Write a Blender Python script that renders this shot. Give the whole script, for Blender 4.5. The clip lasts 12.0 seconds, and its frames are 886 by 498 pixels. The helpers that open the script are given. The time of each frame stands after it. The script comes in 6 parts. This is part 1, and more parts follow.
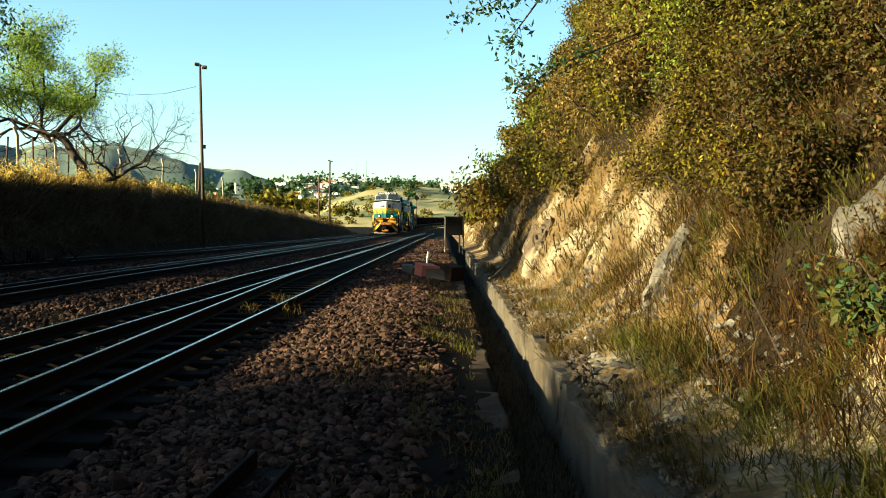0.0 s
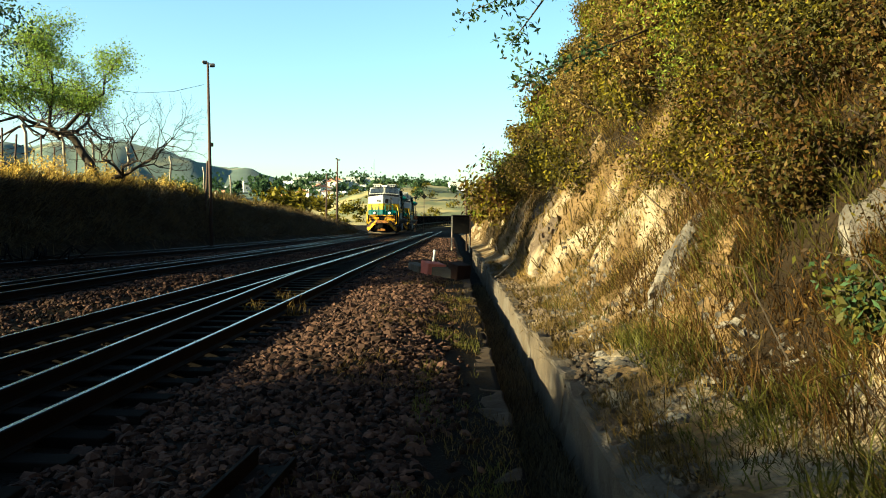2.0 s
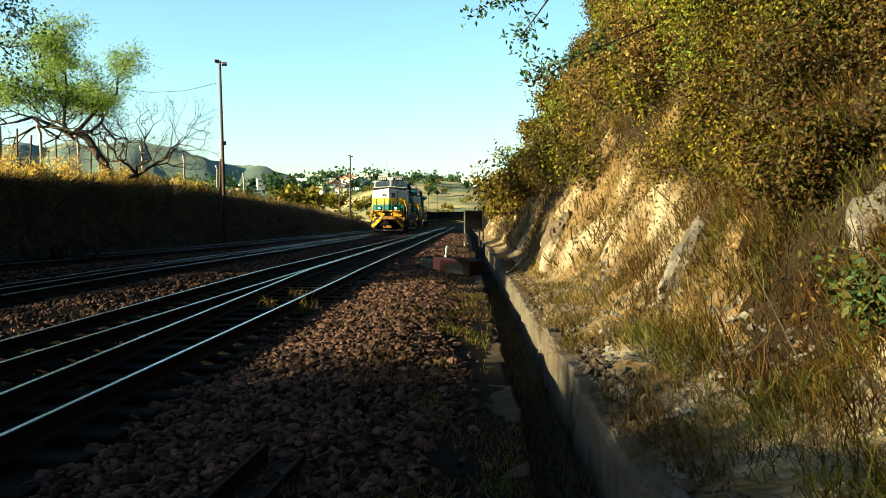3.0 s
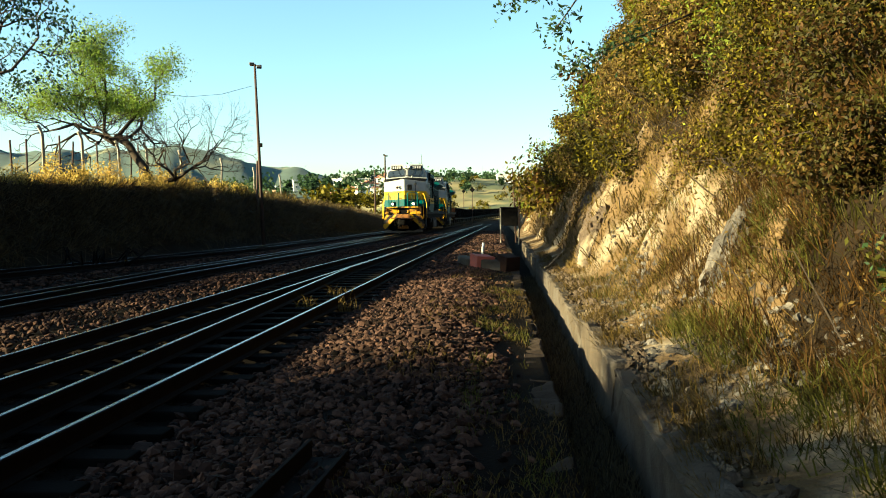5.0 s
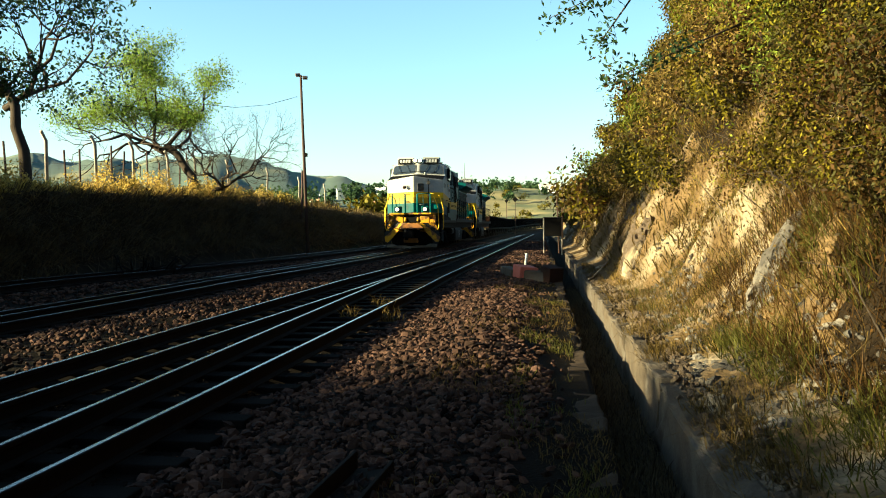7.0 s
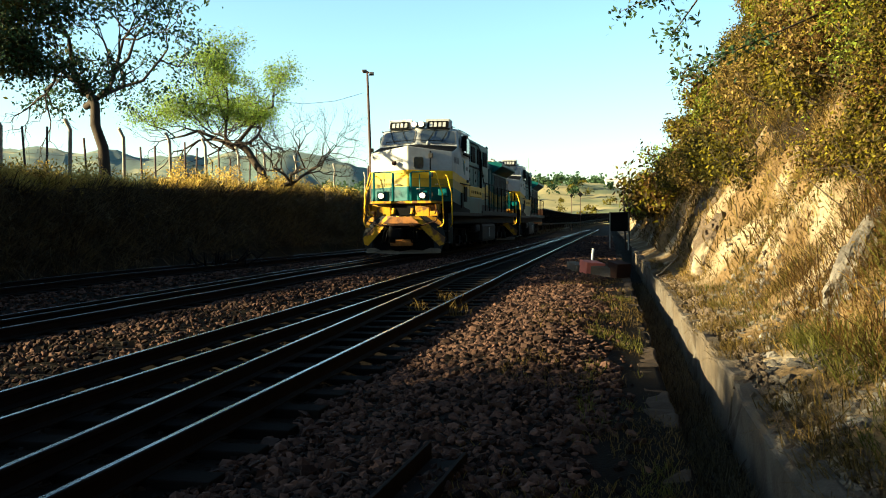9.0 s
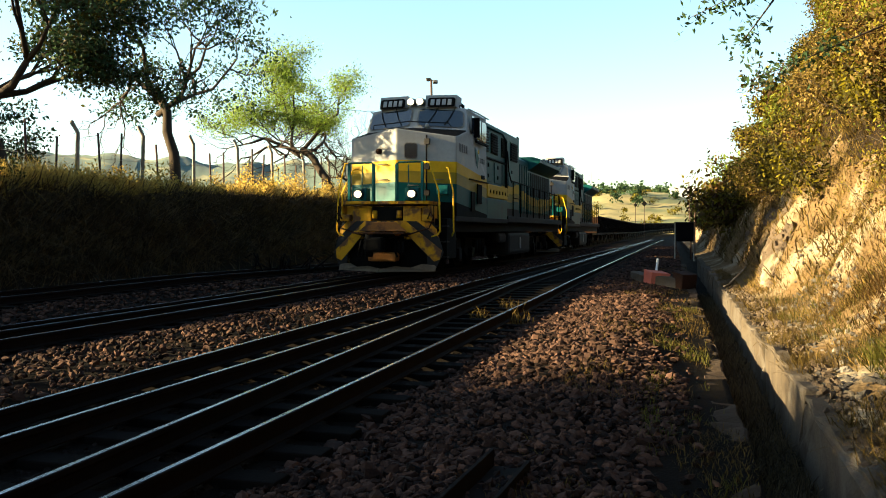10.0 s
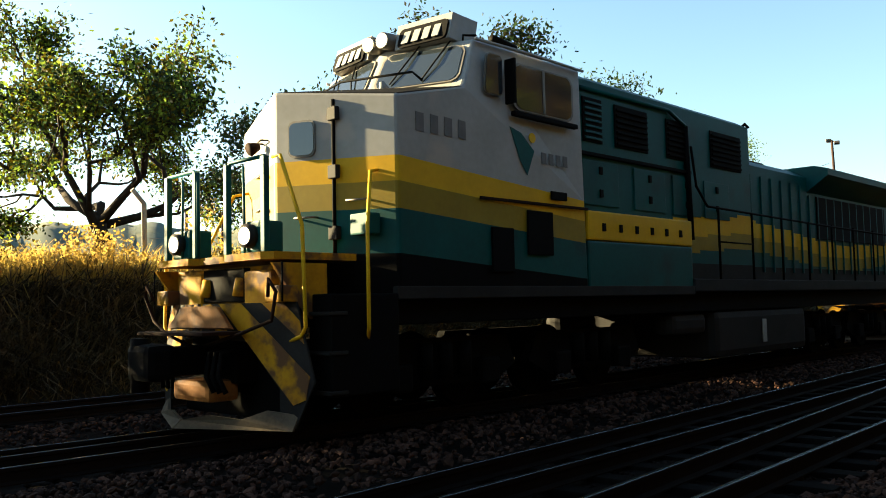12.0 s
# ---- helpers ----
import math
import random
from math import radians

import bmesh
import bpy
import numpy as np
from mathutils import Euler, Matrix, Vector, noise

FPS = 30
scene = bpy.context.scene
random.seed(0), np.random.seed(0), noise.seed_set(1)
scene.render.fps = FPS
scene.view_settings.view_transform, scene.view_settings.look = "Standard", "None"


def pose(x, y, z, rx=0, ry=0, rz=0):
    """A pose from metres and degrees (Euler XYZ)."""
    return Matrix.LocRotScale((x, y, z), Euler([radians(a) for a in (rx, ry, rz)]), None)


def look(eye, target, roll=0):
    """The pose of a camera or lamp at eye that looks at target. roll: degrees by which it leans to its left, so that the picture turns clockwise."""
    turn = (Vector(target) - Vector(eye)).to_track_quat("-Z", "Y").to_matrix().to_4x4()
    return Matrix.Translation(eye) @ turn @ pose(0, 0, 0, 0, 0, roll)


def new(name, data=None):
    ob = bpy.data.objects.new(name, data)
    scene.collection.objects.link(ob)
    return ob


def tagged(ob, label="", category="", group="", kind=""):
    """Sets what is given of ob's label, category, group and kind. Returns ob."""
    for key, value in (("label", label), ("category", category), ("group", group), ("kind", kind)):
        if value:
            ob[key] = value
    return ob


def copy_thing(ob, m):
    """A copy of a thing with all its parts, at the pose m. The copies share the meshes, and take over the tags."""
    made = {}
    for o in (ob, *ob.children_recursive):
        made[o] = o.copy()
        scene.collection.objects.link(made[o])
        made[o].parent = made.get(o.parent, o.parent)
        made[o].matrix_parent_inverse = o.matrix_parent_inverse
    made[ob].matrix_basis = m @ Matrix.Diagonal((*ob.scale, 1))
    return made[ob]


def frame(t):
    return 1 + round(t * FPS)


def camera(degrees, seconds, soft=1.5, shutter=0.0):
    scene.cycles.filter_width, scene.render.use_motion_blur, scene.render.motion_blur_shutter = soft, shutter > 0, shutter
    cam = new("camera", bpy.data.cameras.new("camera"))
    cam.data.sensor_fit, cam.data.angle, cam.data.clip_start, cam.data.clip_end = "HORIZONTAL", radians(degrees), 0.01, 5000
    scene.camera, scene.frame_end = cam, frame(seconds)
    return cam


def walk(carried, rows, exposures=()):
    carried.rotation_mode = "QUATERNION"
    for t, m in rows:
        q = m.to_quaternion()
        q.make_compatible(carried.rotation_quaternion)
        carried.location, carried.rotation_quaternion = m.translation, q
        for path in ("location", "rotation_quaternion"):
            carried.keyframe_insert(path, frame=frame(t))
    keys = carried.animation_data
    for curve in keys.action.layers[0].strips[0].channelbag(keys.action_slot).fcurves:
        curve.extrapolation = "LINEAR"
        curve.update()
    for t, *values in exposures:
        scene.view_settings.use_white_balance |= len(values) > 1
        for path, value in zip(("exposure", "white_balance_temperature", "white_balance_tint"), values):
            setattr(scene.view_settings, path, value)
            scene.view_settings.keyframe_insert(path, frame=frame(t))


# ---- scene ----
# ---- camera and its walk ----
cam = camera(54.57, 12.0, 1.0)


def cam_pose(x, y, z, yaw, pitch, roll):
    """The eye, and degrees of turn to the left, tilt up and lean."""
    return pose(x, y, z, 0, 0, yaw) @ pose(0, 0, 0, 90 + pitch) @ pose(0, 0, 0, 0, 0, roll)


walk(cam, [
    (0.0, cam_pose(-0.000, 0.000, 1.395, -0.02, -2.15, 0.74)),
    (0.5, cam_pose(-0.005, 0.023, 1.391, 0.15, -2.14, 0.75)),
    (1.0, cam_pose(-0.012, 0.041, 1.392, 0.26, -2.16, 0.82)),
    (1.5, cam_pose(0.000, 0.052, 1.388, 0.39, -2.16, 1.03)),
    (2.0, cam_pose(0.030, 0.020, 1.384, 0.48, -2.25, 0.88)),
    (2.5, cam_pose(0.059, -0.009, 1.388, 0.88, -2.38, 0.65)),
    (3.0, cam_pose(0.080, -0.014, 1.396, 1.40, -2.55, 0.30)),
    (5.0, cam_pose(0.059, -0.011, 1.378, 3.80, -2.69, -0.86)),
    (5.5, cam_pose(0.063, -0.004, 1.386, 4.46, -2.52, -0.93)),
    (6.0, cam_pose(0.059, -0.015, 1.396, 5.15, -2.38, -0.87)),
    (6.5, cam_pose(0.055, -0.029, 1.406, 5.88, -2.19, -0.76)),
    (7.0, cam_pose(0.044, -0.050, 1.408, 6.62, -2.04, -0.59)),
    (9.0, cam_pose(-0.005, -0.136, 1.413, 10.87, -2.34, -0.52)),
    (9.5, cam_pose(-0.018, -0.165, 1.407, 13.16, -2.23, -0.23)),
    (10.0, cam_pose(-0.031, -0.141, 1.402, 14.94, -1.79, 0.05)),
    (10.5, cam_pose(-0.087, -0.166, 1.434, 16.52, -1.85, 0.46)),
    (11.0, cam_pose(-0.111, -0.391, 1.471, 19.29, -0.95, 0.57)),
    (11.5, cam_pose(-0.144, -0.358, 1.412, 26.82, 2.65, -1.30)),
    (11.7, cam_pose(-0.121, -0.352, 1.396, 31.09, 3.73, -1.21)),
    (11.8, cam_pose(-0.118, -0.324, 1.394, 33.91, 4.31, -1.22)),
    (11.9, cam_pose(-0.119, -0.307, 1.394, 37.30, 3.85, -1.24)),
    (12.0, cam_pose(-0.120, -0.300, 1.395, 40.26, 3.64, -1.26)),
], exposures=[(0.0, 3.00, 5450, -12), (7.0, 3.02, 5500, -11), (9.0, 3.16, 5600, -7), (9.5, 3.44, 6100, 0), (11.0, 3.28, 5950, -3), (12.0, 3.27, 6200, -1)])

# ---- light: low sun from the near left, clear sky ----
SUN_AZ, SUN_EL = radians(249), radians(15)   # clockwise from +y
to_sun = Vector((math.sin(SUN_AZ) * math.cos(SUN_EL), math.cos(SUN_AZ) * math.cos(SUN_EL), math.sin(SUN_EL)))
world = bpy.data.worlds.new("sky")
scene.world = world
world.use_nodes = True
wn = world.node_tree.nodes
wl = world.node_tree.links
sky = wn.new("ShaderNodeTexSky")
sky.sky_type, sky.sun_disc = "NISHITA", False
sky.sun_elevation, sky.sun_rotation = SUN_EL, SUN_AZ
sky.air_density, sky.dust_density, sky.ozone_density = 1.0, 0.8, 1.0
wl.new(sky.outputs[0], wn["Background"].inputs[0])
wn["Background"].inputs[1].default_value = 0.036
sun = new("sun", bpy.data.lights.new("sun", "SUN"))
sun.data.energy, sun.data.angle, sun.data.color = 5.0, radians(0.6), (1.0, 0.735, 0.40)
sun.matrix_world = look(to_sun * 50, (0, 0, 0))

# ---- materials ----


def mat(name, a, b=None, rough=0.8, metal=0.0, scale=8.0, fine=60.0, bump=0.3, dist=0.02, per=0.0, spec=0.3, c=None, cs=1.5, cthr=0.58, stretch=None):
    """A surface of two colours mixed by noise at two scales, with relief. per: how far single pieces differ. c: a third, patchy colour."""
    m = bpy.data.materials.new(name)
    m.use_nodes = True
    n, l = m.node_tree.nodes, m.node_tree.links
    p = n["Principled BSDF"]
    b = b or tuple(0.6 * v for v in a)
    tc = n.new("ShaderNodeTexCoord")
    src = tc.outputs["Object"]
    if stretch:
        mp = n.new("ShaderNodeMapping")
        mp.inputs["Scale"].default_value = stretch
        l.new(src, mp.inputs[0])
        src = mp.outputs[0]
    big, small = n.new("ShaderNodeTexNoise"), n.new("ShaderNodeTexNoise")
    for t, s, d in ((big, scale, 4), (small, fine, 3)):
        t.inputs["Scale"].default_value, t.inputs["Detail"].default_value = s, d
        l.new(src, t.inputs["Vector"])
    add = n.new("ShaderNodeMath")
    add.operation = "MULTIPLY_ADD"
    l.new(small.outputs[0], add.inputs[0])
    add.inputs[1].default_value = 0.5
    l.new(big.outputs[0], add.inputs[2])
    ramp = n.new("ShaderNodeMapRange")
    ramp.inputs[1].default_value, ramp.inputs[2].default_value = 0.5, 1.0
    l.new(add.outputs[0], ramp.inputs[0])
    mix = n.new("ShaderNodeMix")
    mix.data_type = "RGBA"
    mix.inputs["A"].default_value, mix.inputs["B"].default_value = (*a, 1), (*b, 1)
    l.new(ramp.outputs[0], mix.inputs["Factor"])
    col = mix.outputs["Result"]
    if c:
        patch = n.new("ShaderNodeTexNoise")
        patch.inputs["Scale"].default_value, patch.inputs["Detail"].default_value = cs, 5
        l.new(src, patch.inputs["Vector"])
        edge = n.new("ShaderNodeMapRange")
        edge.inputs[1].default_value, edge.inputs[2].default_value = cthr - 0.05, cthr + 0.05
        l.new(patch.outputs[0], edge.inputs[0])
        m2 = n.new("ShaderNodeMix")
        m2.data_type = "RGBA"
        m2.inputs["B"].default_value = (*c, 1)
        l.new(edge.outputs[0], m2.inputs["Factor"])
        l.new(col, m2.inputs["A"])
        col = m2.outputs["Result"]
    if per:
        geo, info, s = n.new("ShaderNodeNewGeometry"), n.new("ShaderNodeObjectInfo"), n.new("ShaderNodeMath")
        s.operation = "ADD"
        l.new(geo.outputs["Random Per Island"], s.inputs[0])
        l.new(info.outputs["Random"], s.inputs[1])
        fr = n.new("ShaderNodeMath")
        fr.operation = "FRACT"
        l.new(s.outputs[0], fr.inputs[0])
        rg = n.new("ShaderNodeMapRange")
        rg.inputs[3].default_value, rg.inputs[4].default_value = 1 - per, 1 + per
        l.new(fr.outputs[0], rg.inputs[0])
        hs = n.new("ShaderNodeHueSaturation")
        l.new(rg.outputs[0], hs.inputs["Value"])
        l.new(col, hs.inputs["Color"])
        col = hs.outputs[0]
    l.new(col, p.inputs["Base Color"])
    p.inputs["Roughness"].default_value, p.inputs["Metallic"].default_value = rough, metal
    p.inputs["Specular IOR Level"].default_value = spec
    if bump:
        bp = n.new("ShaderNodeBump")
        bp.inputs["Strength"].default_value, bp.inputs["Distance"].default_value = bump, dist
        l.new(add.outputs[0], bp.inputs["Height"])
        l.new(bp.outputs[0], p.inputs["Normal"])
    return m


def glow(name, colour, strength):
    m = bpy.data.materials.new(name)
    m.use_nodes = True
    p = m.node_tree.nodes["Principled BSDF"]
    p.inputs["Base Color"].default_value = (*colour, 1)
    p.inputs["Emission Color"].default_value, p.inputs["Emission Strength"].default_value = (*colour, 1), strength
    return m


def leafy(name, a, b, per=0.35, trans=0.35):
    """Leaves and blades: light comes through them."""
    m = mat(name, a, b, rough=0.6, scale=1.2, fine=9, bump=0, per=per, spec=0.08)
    n, l = m.node_tree.nodes, m.node_tree.links
    p = n["Principled BSDF"]
    t, mx = n.new("ShaderNodeBsdfTranslucent"), n.new("ShaderNodeMixShader")
    src = p.inputs["Base Color"].links[0].from_socket
    l.new(src, t.inputs[0])
    mx.inputs[0].default_value = trans
    l.new(p.outputs[0], mx.inputs[1])
    l.new(t.outputs[0], mx.inputs[2])
    l.new(mx.outputs[0], n["Material Output"].inputs[0])
    return m


# Earth, rail sides and sleepers: colour lowered so the shaded yard reads near black.
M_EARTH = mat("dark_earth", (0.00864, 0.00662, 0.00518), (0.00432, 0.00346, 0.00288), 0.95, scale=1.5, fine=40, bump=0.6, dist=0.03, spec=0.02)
M_BALLAST = mat("ballast_stone", (0.041, 0.0218, 0.0148), (0.013, 0.0076, 0.0060), 0.85, scale=6, fine=60, bump=0.4, dist=0.006, per=0.95, spec=0.05)
# Same broken stone, darkened because the track beds lie in deep shade.
M_BALLASTD = mat("shade_dark_ballast", (0.014, 0.0104, 0.0084), (0.0072, 0.0056, 0.0048), 0.85, scale=6, fine=60, bump=0.4, dist=0.006, per=0.45, spec=0.02)
M_ROCKD = mat("brown_weathered_rock", (0.0735, 0.0525, 0.035), (0.0315, 0.0238, 0.0175), 0.95, scale=1.4, fine=14, bump=0.9, dist=0.10, c=(0.19, 0.15, 0.10), cs=1.0, cthr=0.62, stretch=(1, 0.5, 1), spec=0.05)
M_CLAY = mat("cut_slope", (0.098, 0.064, 0.030), (0.054, 0.034, 0.015), 0.95, scale=0.9, fine=14, bump=0.8, dist=0.12, c=(0.16, 0.125, 0.082), cs=0.7, cthr=0.56, spec=0.04)
M_ROCK = mat("grey_rock", (0.062, 0.054, 0.046), (0.026, 0.023, 0.021), 0.9, scale=1.6, fine=20, bump=0.9, dist=0.08, c=(0.115, 0.10, 0.083), cs=2.2, cthr=0.57, spec=0.05)
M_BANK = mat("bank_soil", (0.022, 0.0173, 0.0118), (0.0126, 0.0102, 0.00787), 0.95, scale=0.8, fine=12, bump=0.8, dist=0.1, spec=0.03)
M_CONC = mat("old_concrete", (0.0663, 0.0508, 0.0353), (0.031, 0.0247, 0.0185), 0.9, scale=3.5, fine=40, bump=0.9, dist=0.03, c=(0.06, 0.05, 0.04), cs=1.6, cthr=0.53, spec=0.06)
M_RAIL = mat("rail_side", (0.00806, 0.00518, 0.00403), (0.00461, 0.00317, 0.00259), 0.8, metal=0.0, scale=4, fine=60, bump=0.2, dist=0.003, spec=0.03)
M_RAILTOP = mat("polished_rail_head", (0.36, 0.36, 0.36), (0.25, 0.25, 0.25), 0.22, metal=1.0, scale=3, fine=80, bump=0.05, dist=0.001)
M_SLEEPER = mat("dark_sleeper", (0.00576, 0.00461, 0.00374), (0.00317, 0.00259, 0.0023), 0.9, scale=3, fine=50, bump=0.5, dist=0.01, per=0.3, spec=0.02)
M_FIELD = mat("far_meadow", (0.21, 0.165, 0.065), (0.12, 0.105, 0.038), 0.95, scale=0.09, fine=0.7, bump=0, c=(0.055, 0.062, 0.022), cs=0.035, cthr=0.54)
# Haze put into the colour: far woods lightened and turned bluish.
M_FOREST = mat("haze_tinted_forest", (0.062, 0.088, 0.066), (0.042, 0.062, 0.050), 0.95, scale=0.02, fine=0.15, bump=0, c=(0.16, 0.15, 0.08), cs=0.008, cthr=0.6)
M_WHITE = mat("cab_paint_pale", (0.255, 0.255, 0.246), (0.205, 0.201, 0.189), 0.5, scale=1.2, fine=12, bump=0.05, dist=0.004, spec=0.15, c=(0.28, 0.25, 0.22), cs=1.1, cthr=0.64)
M_YELLOW = mat("cab_paint_yellow", (0.50, 0.30, 0.006), (0.40, 0.235, 0.006), 0.5, scale=1.5, fine=14, bump=0.05, dist=0.004, spec=0.1)
M_MUSTARD = mat("cab_paint_olive_yellow", (0.21, 0.15, 0.010), (0.16, 0.115, 0.008), 0.5, scale=1.5, fine=14, bump=0.05, dist=0.004, spec=0.15)
M_GREEN = mat("cab_paint_green", (0.0009, 0.0558, 0.054), (0.0009, 0.0378, 0.0378), 0.5, scale=1.5, fine=14, bump=0.05, dist=0.004, c=(0.006, 0.03, 0.03), cs=0.9, cthr=0.62, spec=0.12)
M_GREY = mat("frame_grey", (0.0178, 0.0168, 0.0158), (0.0105, 0.00966, 0.00903), 0.7, scale=2, fine=20, bump=0.1, dist=0.004, spec=0.08)
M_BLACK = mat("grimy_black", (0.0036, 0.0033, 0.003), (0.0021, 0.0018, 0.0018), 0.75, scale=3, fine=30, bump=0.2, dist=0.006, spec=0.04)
M_ORANGE = mat("buffer_beam_yellow", (0.40, 0.205, 0.005), (0.26, 0.12, 0.006), 0.6, scale=2.5, fine=22, bump=0.15, dist=0.005, c=(0.09, 0.045, 0.02), cs=3.0, cthr=0.54, spec=0.08)
M_RUST = mat("rusty_brown", (0.0224, 0.01, 0.00581), (0.0106, 0.00528, 0.0037), 0.85, scale=3, fine=30, bump=0.3, dist=0.01, spec=0.06)
M_STEEL = mat("worn_steel", (0.1617, 0.1502, 0.1309), (0.09625, 0.0847, 0.07315), 0.55, metal=0.6, scale=3, fine=30, bump=0.1, dist=0.004)
M_BLADE = mat("dusty_plough_steel", (0.10, 0.078, 0.052), (0.055, 0.043, 0.030), 0.8, scale=3, fine=30, bump=0.2, dist=0.005, spec=0.1)
M_PATH = mat("trodden_grey_path", (0.11, 0.105, 0.10), (0.07, 0.066, 0.06), 0.9, scale=2, fine=30, bump=0.4, dist=0.02, spec=0.1)
M_OCHRE = mat("rusty_ochre_paint", (0.20, 0.085, 0.020), (0.10, 0.042, 0.015), 0.7, scale=3, fine=26, bump=0.2, dist=0.005, c=(0.05, 0.026, 0.015), cs=3.0, cthr=0.57, spec=0.08)
M_GLASS = mat("dark_window_glass", (0.02, 0.025, 0.03), (0.015, 0.02, 0.025), 0.06, scale=1, fine=4, bump=0.0, spec=0.9)
M_BARK = mat("bark", (0.042, 0.0315, 0.0231), (0.0231, 0.0176, 0.0139), 0.95, scale=5, fine=40, bump=0.7, dist=0.02, stretch=(1, 1, 0.25), spec=0.08)
M_POLE = mat("weathered_pole", (0.056, 0.0336, 0.0252), (0.0336, 0.0224, 0.0196), 0.85, scale=3, fine=40, bump=0.3, dist=0.01, stretch=(1, 1, 0.2), spec=0.1)
M_POST = mat("concrete_post", (0.30, 0.26, 0.21), (0.18, 0.15, 0.12), 0.9, scale=5, fine=40, bump=0.3, dist=0.01)
M_WALLW = mat("whitewash", (0.497, 0.478, 0.446), (0.421, 0.402, 0.37), 0.85, scale=0.3, fine=3, bump=0, per=0.12)
M_TILE = mat("clay_roof", (0.34, 0.15, 0.09), (0.25, 0.11, 0.07), 0.9, scale=1, fine=8, bump=0, per=0.25)
M_STRAW = leafy("dry_grass", (0.072, 0.048, 0.0115), (0.034, 0.021, 0.0055), 0.7)
# Dry grass, brightened: sunlight on the bank crest is in its colour.
M_CREST = leafy("dry_grass_sunlit", (0.46, 0.33, 0.075), (0.30, 0.20, 0.05), 0.4, 0.6)
M_GOLD = leafy("bleached_golden_grass", (0.145, 0.098, 0.026), (0.075, 0.048, 0.013), 0.7)
# Upper-slope soil, darkened to stand for the shade between the bushes.
M_GAPSHADE = mat("gap_shade_soil", (0.0123, 0.00854, 0.00493), (0.00672, 0.0047, 0.00291), 0.95, scale=1.2, fine=18, bump=0.8, dist=0.08, spec=0.03)
# Darker copy of the dry grass, carrying the shade of the bank face.
M_STRAWD = leafy("dry_grass_shaded", (0.105, 0.072, 0.034), (0.036, 0.026, 0.014), 0.8)
M_DIRT = mat("trodden_dirt", (0.0444, 0.0314, 0.0211), (0.0256, 0.0185, 0.0137), 0.95, scale=3, fine=45, bump=0.6, dist=0.02, spec=0.04)
M_GRASS = leafy("yellow_green_grass", (0.0544, 0.0518, 0.00727), (0.0337, 0.0321, 0.0057), 0.4)
M_LEAF = leafy("yellow_green_leaves", (0.092, 0.073, 0.004), (0.036, 0.031, 0.002), 0.85)
M_LEAFG = leafy("bright_green_leaves", (0.11, 0.13, 0.012), (0.065, 0.085, 0.010), 0.45)
M_LEAFT = leafy("light_green_leaves", (0.17, 0.235, 0.028), (0.11, 0.165, 0.022), 0.35, 0.5)
M_LEAFB = leafy("brown_leaves", (0.045, 0.0225, 0.0046), (0.022, 0.0115, 0.0030), 0.7)
M_LEAFD = leafy("dark_green_leaves", (0.030, 0.054, 0.021), (0.018, 0.032, 0.013), 0.5)
M_LEAFO = leafy("olive_leaves", (0.038, 0.033, 0.0056), (0.020, 0.018, 0.0040), 0.6)
M_LAMPON = glow("lit_lamp", (1.0, 0.80, 0.45), 0.5)

# ---- building helpers ----


def part(name, bm, material, parent=None, label="", smooth=False):
    """Links a bmesh as ONE mesh object, under a thing or a part where one is given."""
    me = bpy.data.meshes.new(name)
    bm.to_mesh(me)
    bm.free()
    me.materials.append(material)
    if smooth:
        for f in me.polygons:
            f.use_smooth = True
    ob = new(name, me)
    ob.parent = parent
    if label:
        ob["label"] = label
    return ob


def mesh_np(name, verts, faces, material, parent=None, smooth=False):
    """A mesh from arrays: verts (n, 3), faces (m, 3 or 4)."""
    verts, faces = np.asarray(verts, np.float32), np.asarray(faces, np.int32)
    k = faces.shape[1]
    me = bpy.data.meshes.new(name)
    me.vertices.add(len(verts))
    me.vertices.foreach_set("co", verts.ravel())
    me.loops.add(faces.size)
    me.loops.foreach_set("vertex_index", faces.ravel())
    me.polygons.add(len(faces))
    me.polygons.foreach_set("loop_start", np.arange(len(faces), dtype=np.int32) * k)
    me.polygons.foreach_set("use_smooth", np.full(len(faces), smooth))
    me.update(calc_edges=True)
    me.validate()
    me.materials.append(material)
    ob = new(name, me)
    ob.parent = parent
    return ob


def box(bm, x0, x1, y0, y1, z0, z1, bevel=0.0):
    r = bmesh.ops.create_cube(bm, size=1.0, matrix=Matrix.Translation(((x0 + x1) / 2, (y0 + y1) / 2, (z0 + z1) / 2)) @ Matrix.Diagonal((x1 - x0, y1 - y0, z1 - z0, 1)))
    if bevel:
        es = {e for v in r["verts"] for e in v.link_edges}
        bmesh.ops.bevel(bm, geom=list(es), offset=bevel, segments=2, affect="EDGES", profile=0.6)
    return bm


def boxed(name, dims, material, parent=None, bevel=0.01, label=""):
    return part(name, box(bmesh.new(), *dims, bevel), material, parent, label)


def prism(bm, pts, axis, a, b):
    """A flat outline pushed along an axis from a to b. pts are the two other coordinates, in x, y, z order."""
    def place(p, v):
        c = list(p)
        c.insert("xyz".index(axis), v)
        return bm.verts.new(c)
    lo, hi = [place(p, a) for p in pts], [place(p, b) for p in pts]
    n = len(pts)
    bm.faces.new(lo)
    bm.faces.new(hi[::-1])
    for i in range(n):
        bm.faces.new((lo[i], hi[i], hi[(i + 1) % n], lo[(i + 1) % n]))
    bmesh.ops.recalc_face_normals(bm, faces=bm.faces)
    return bm


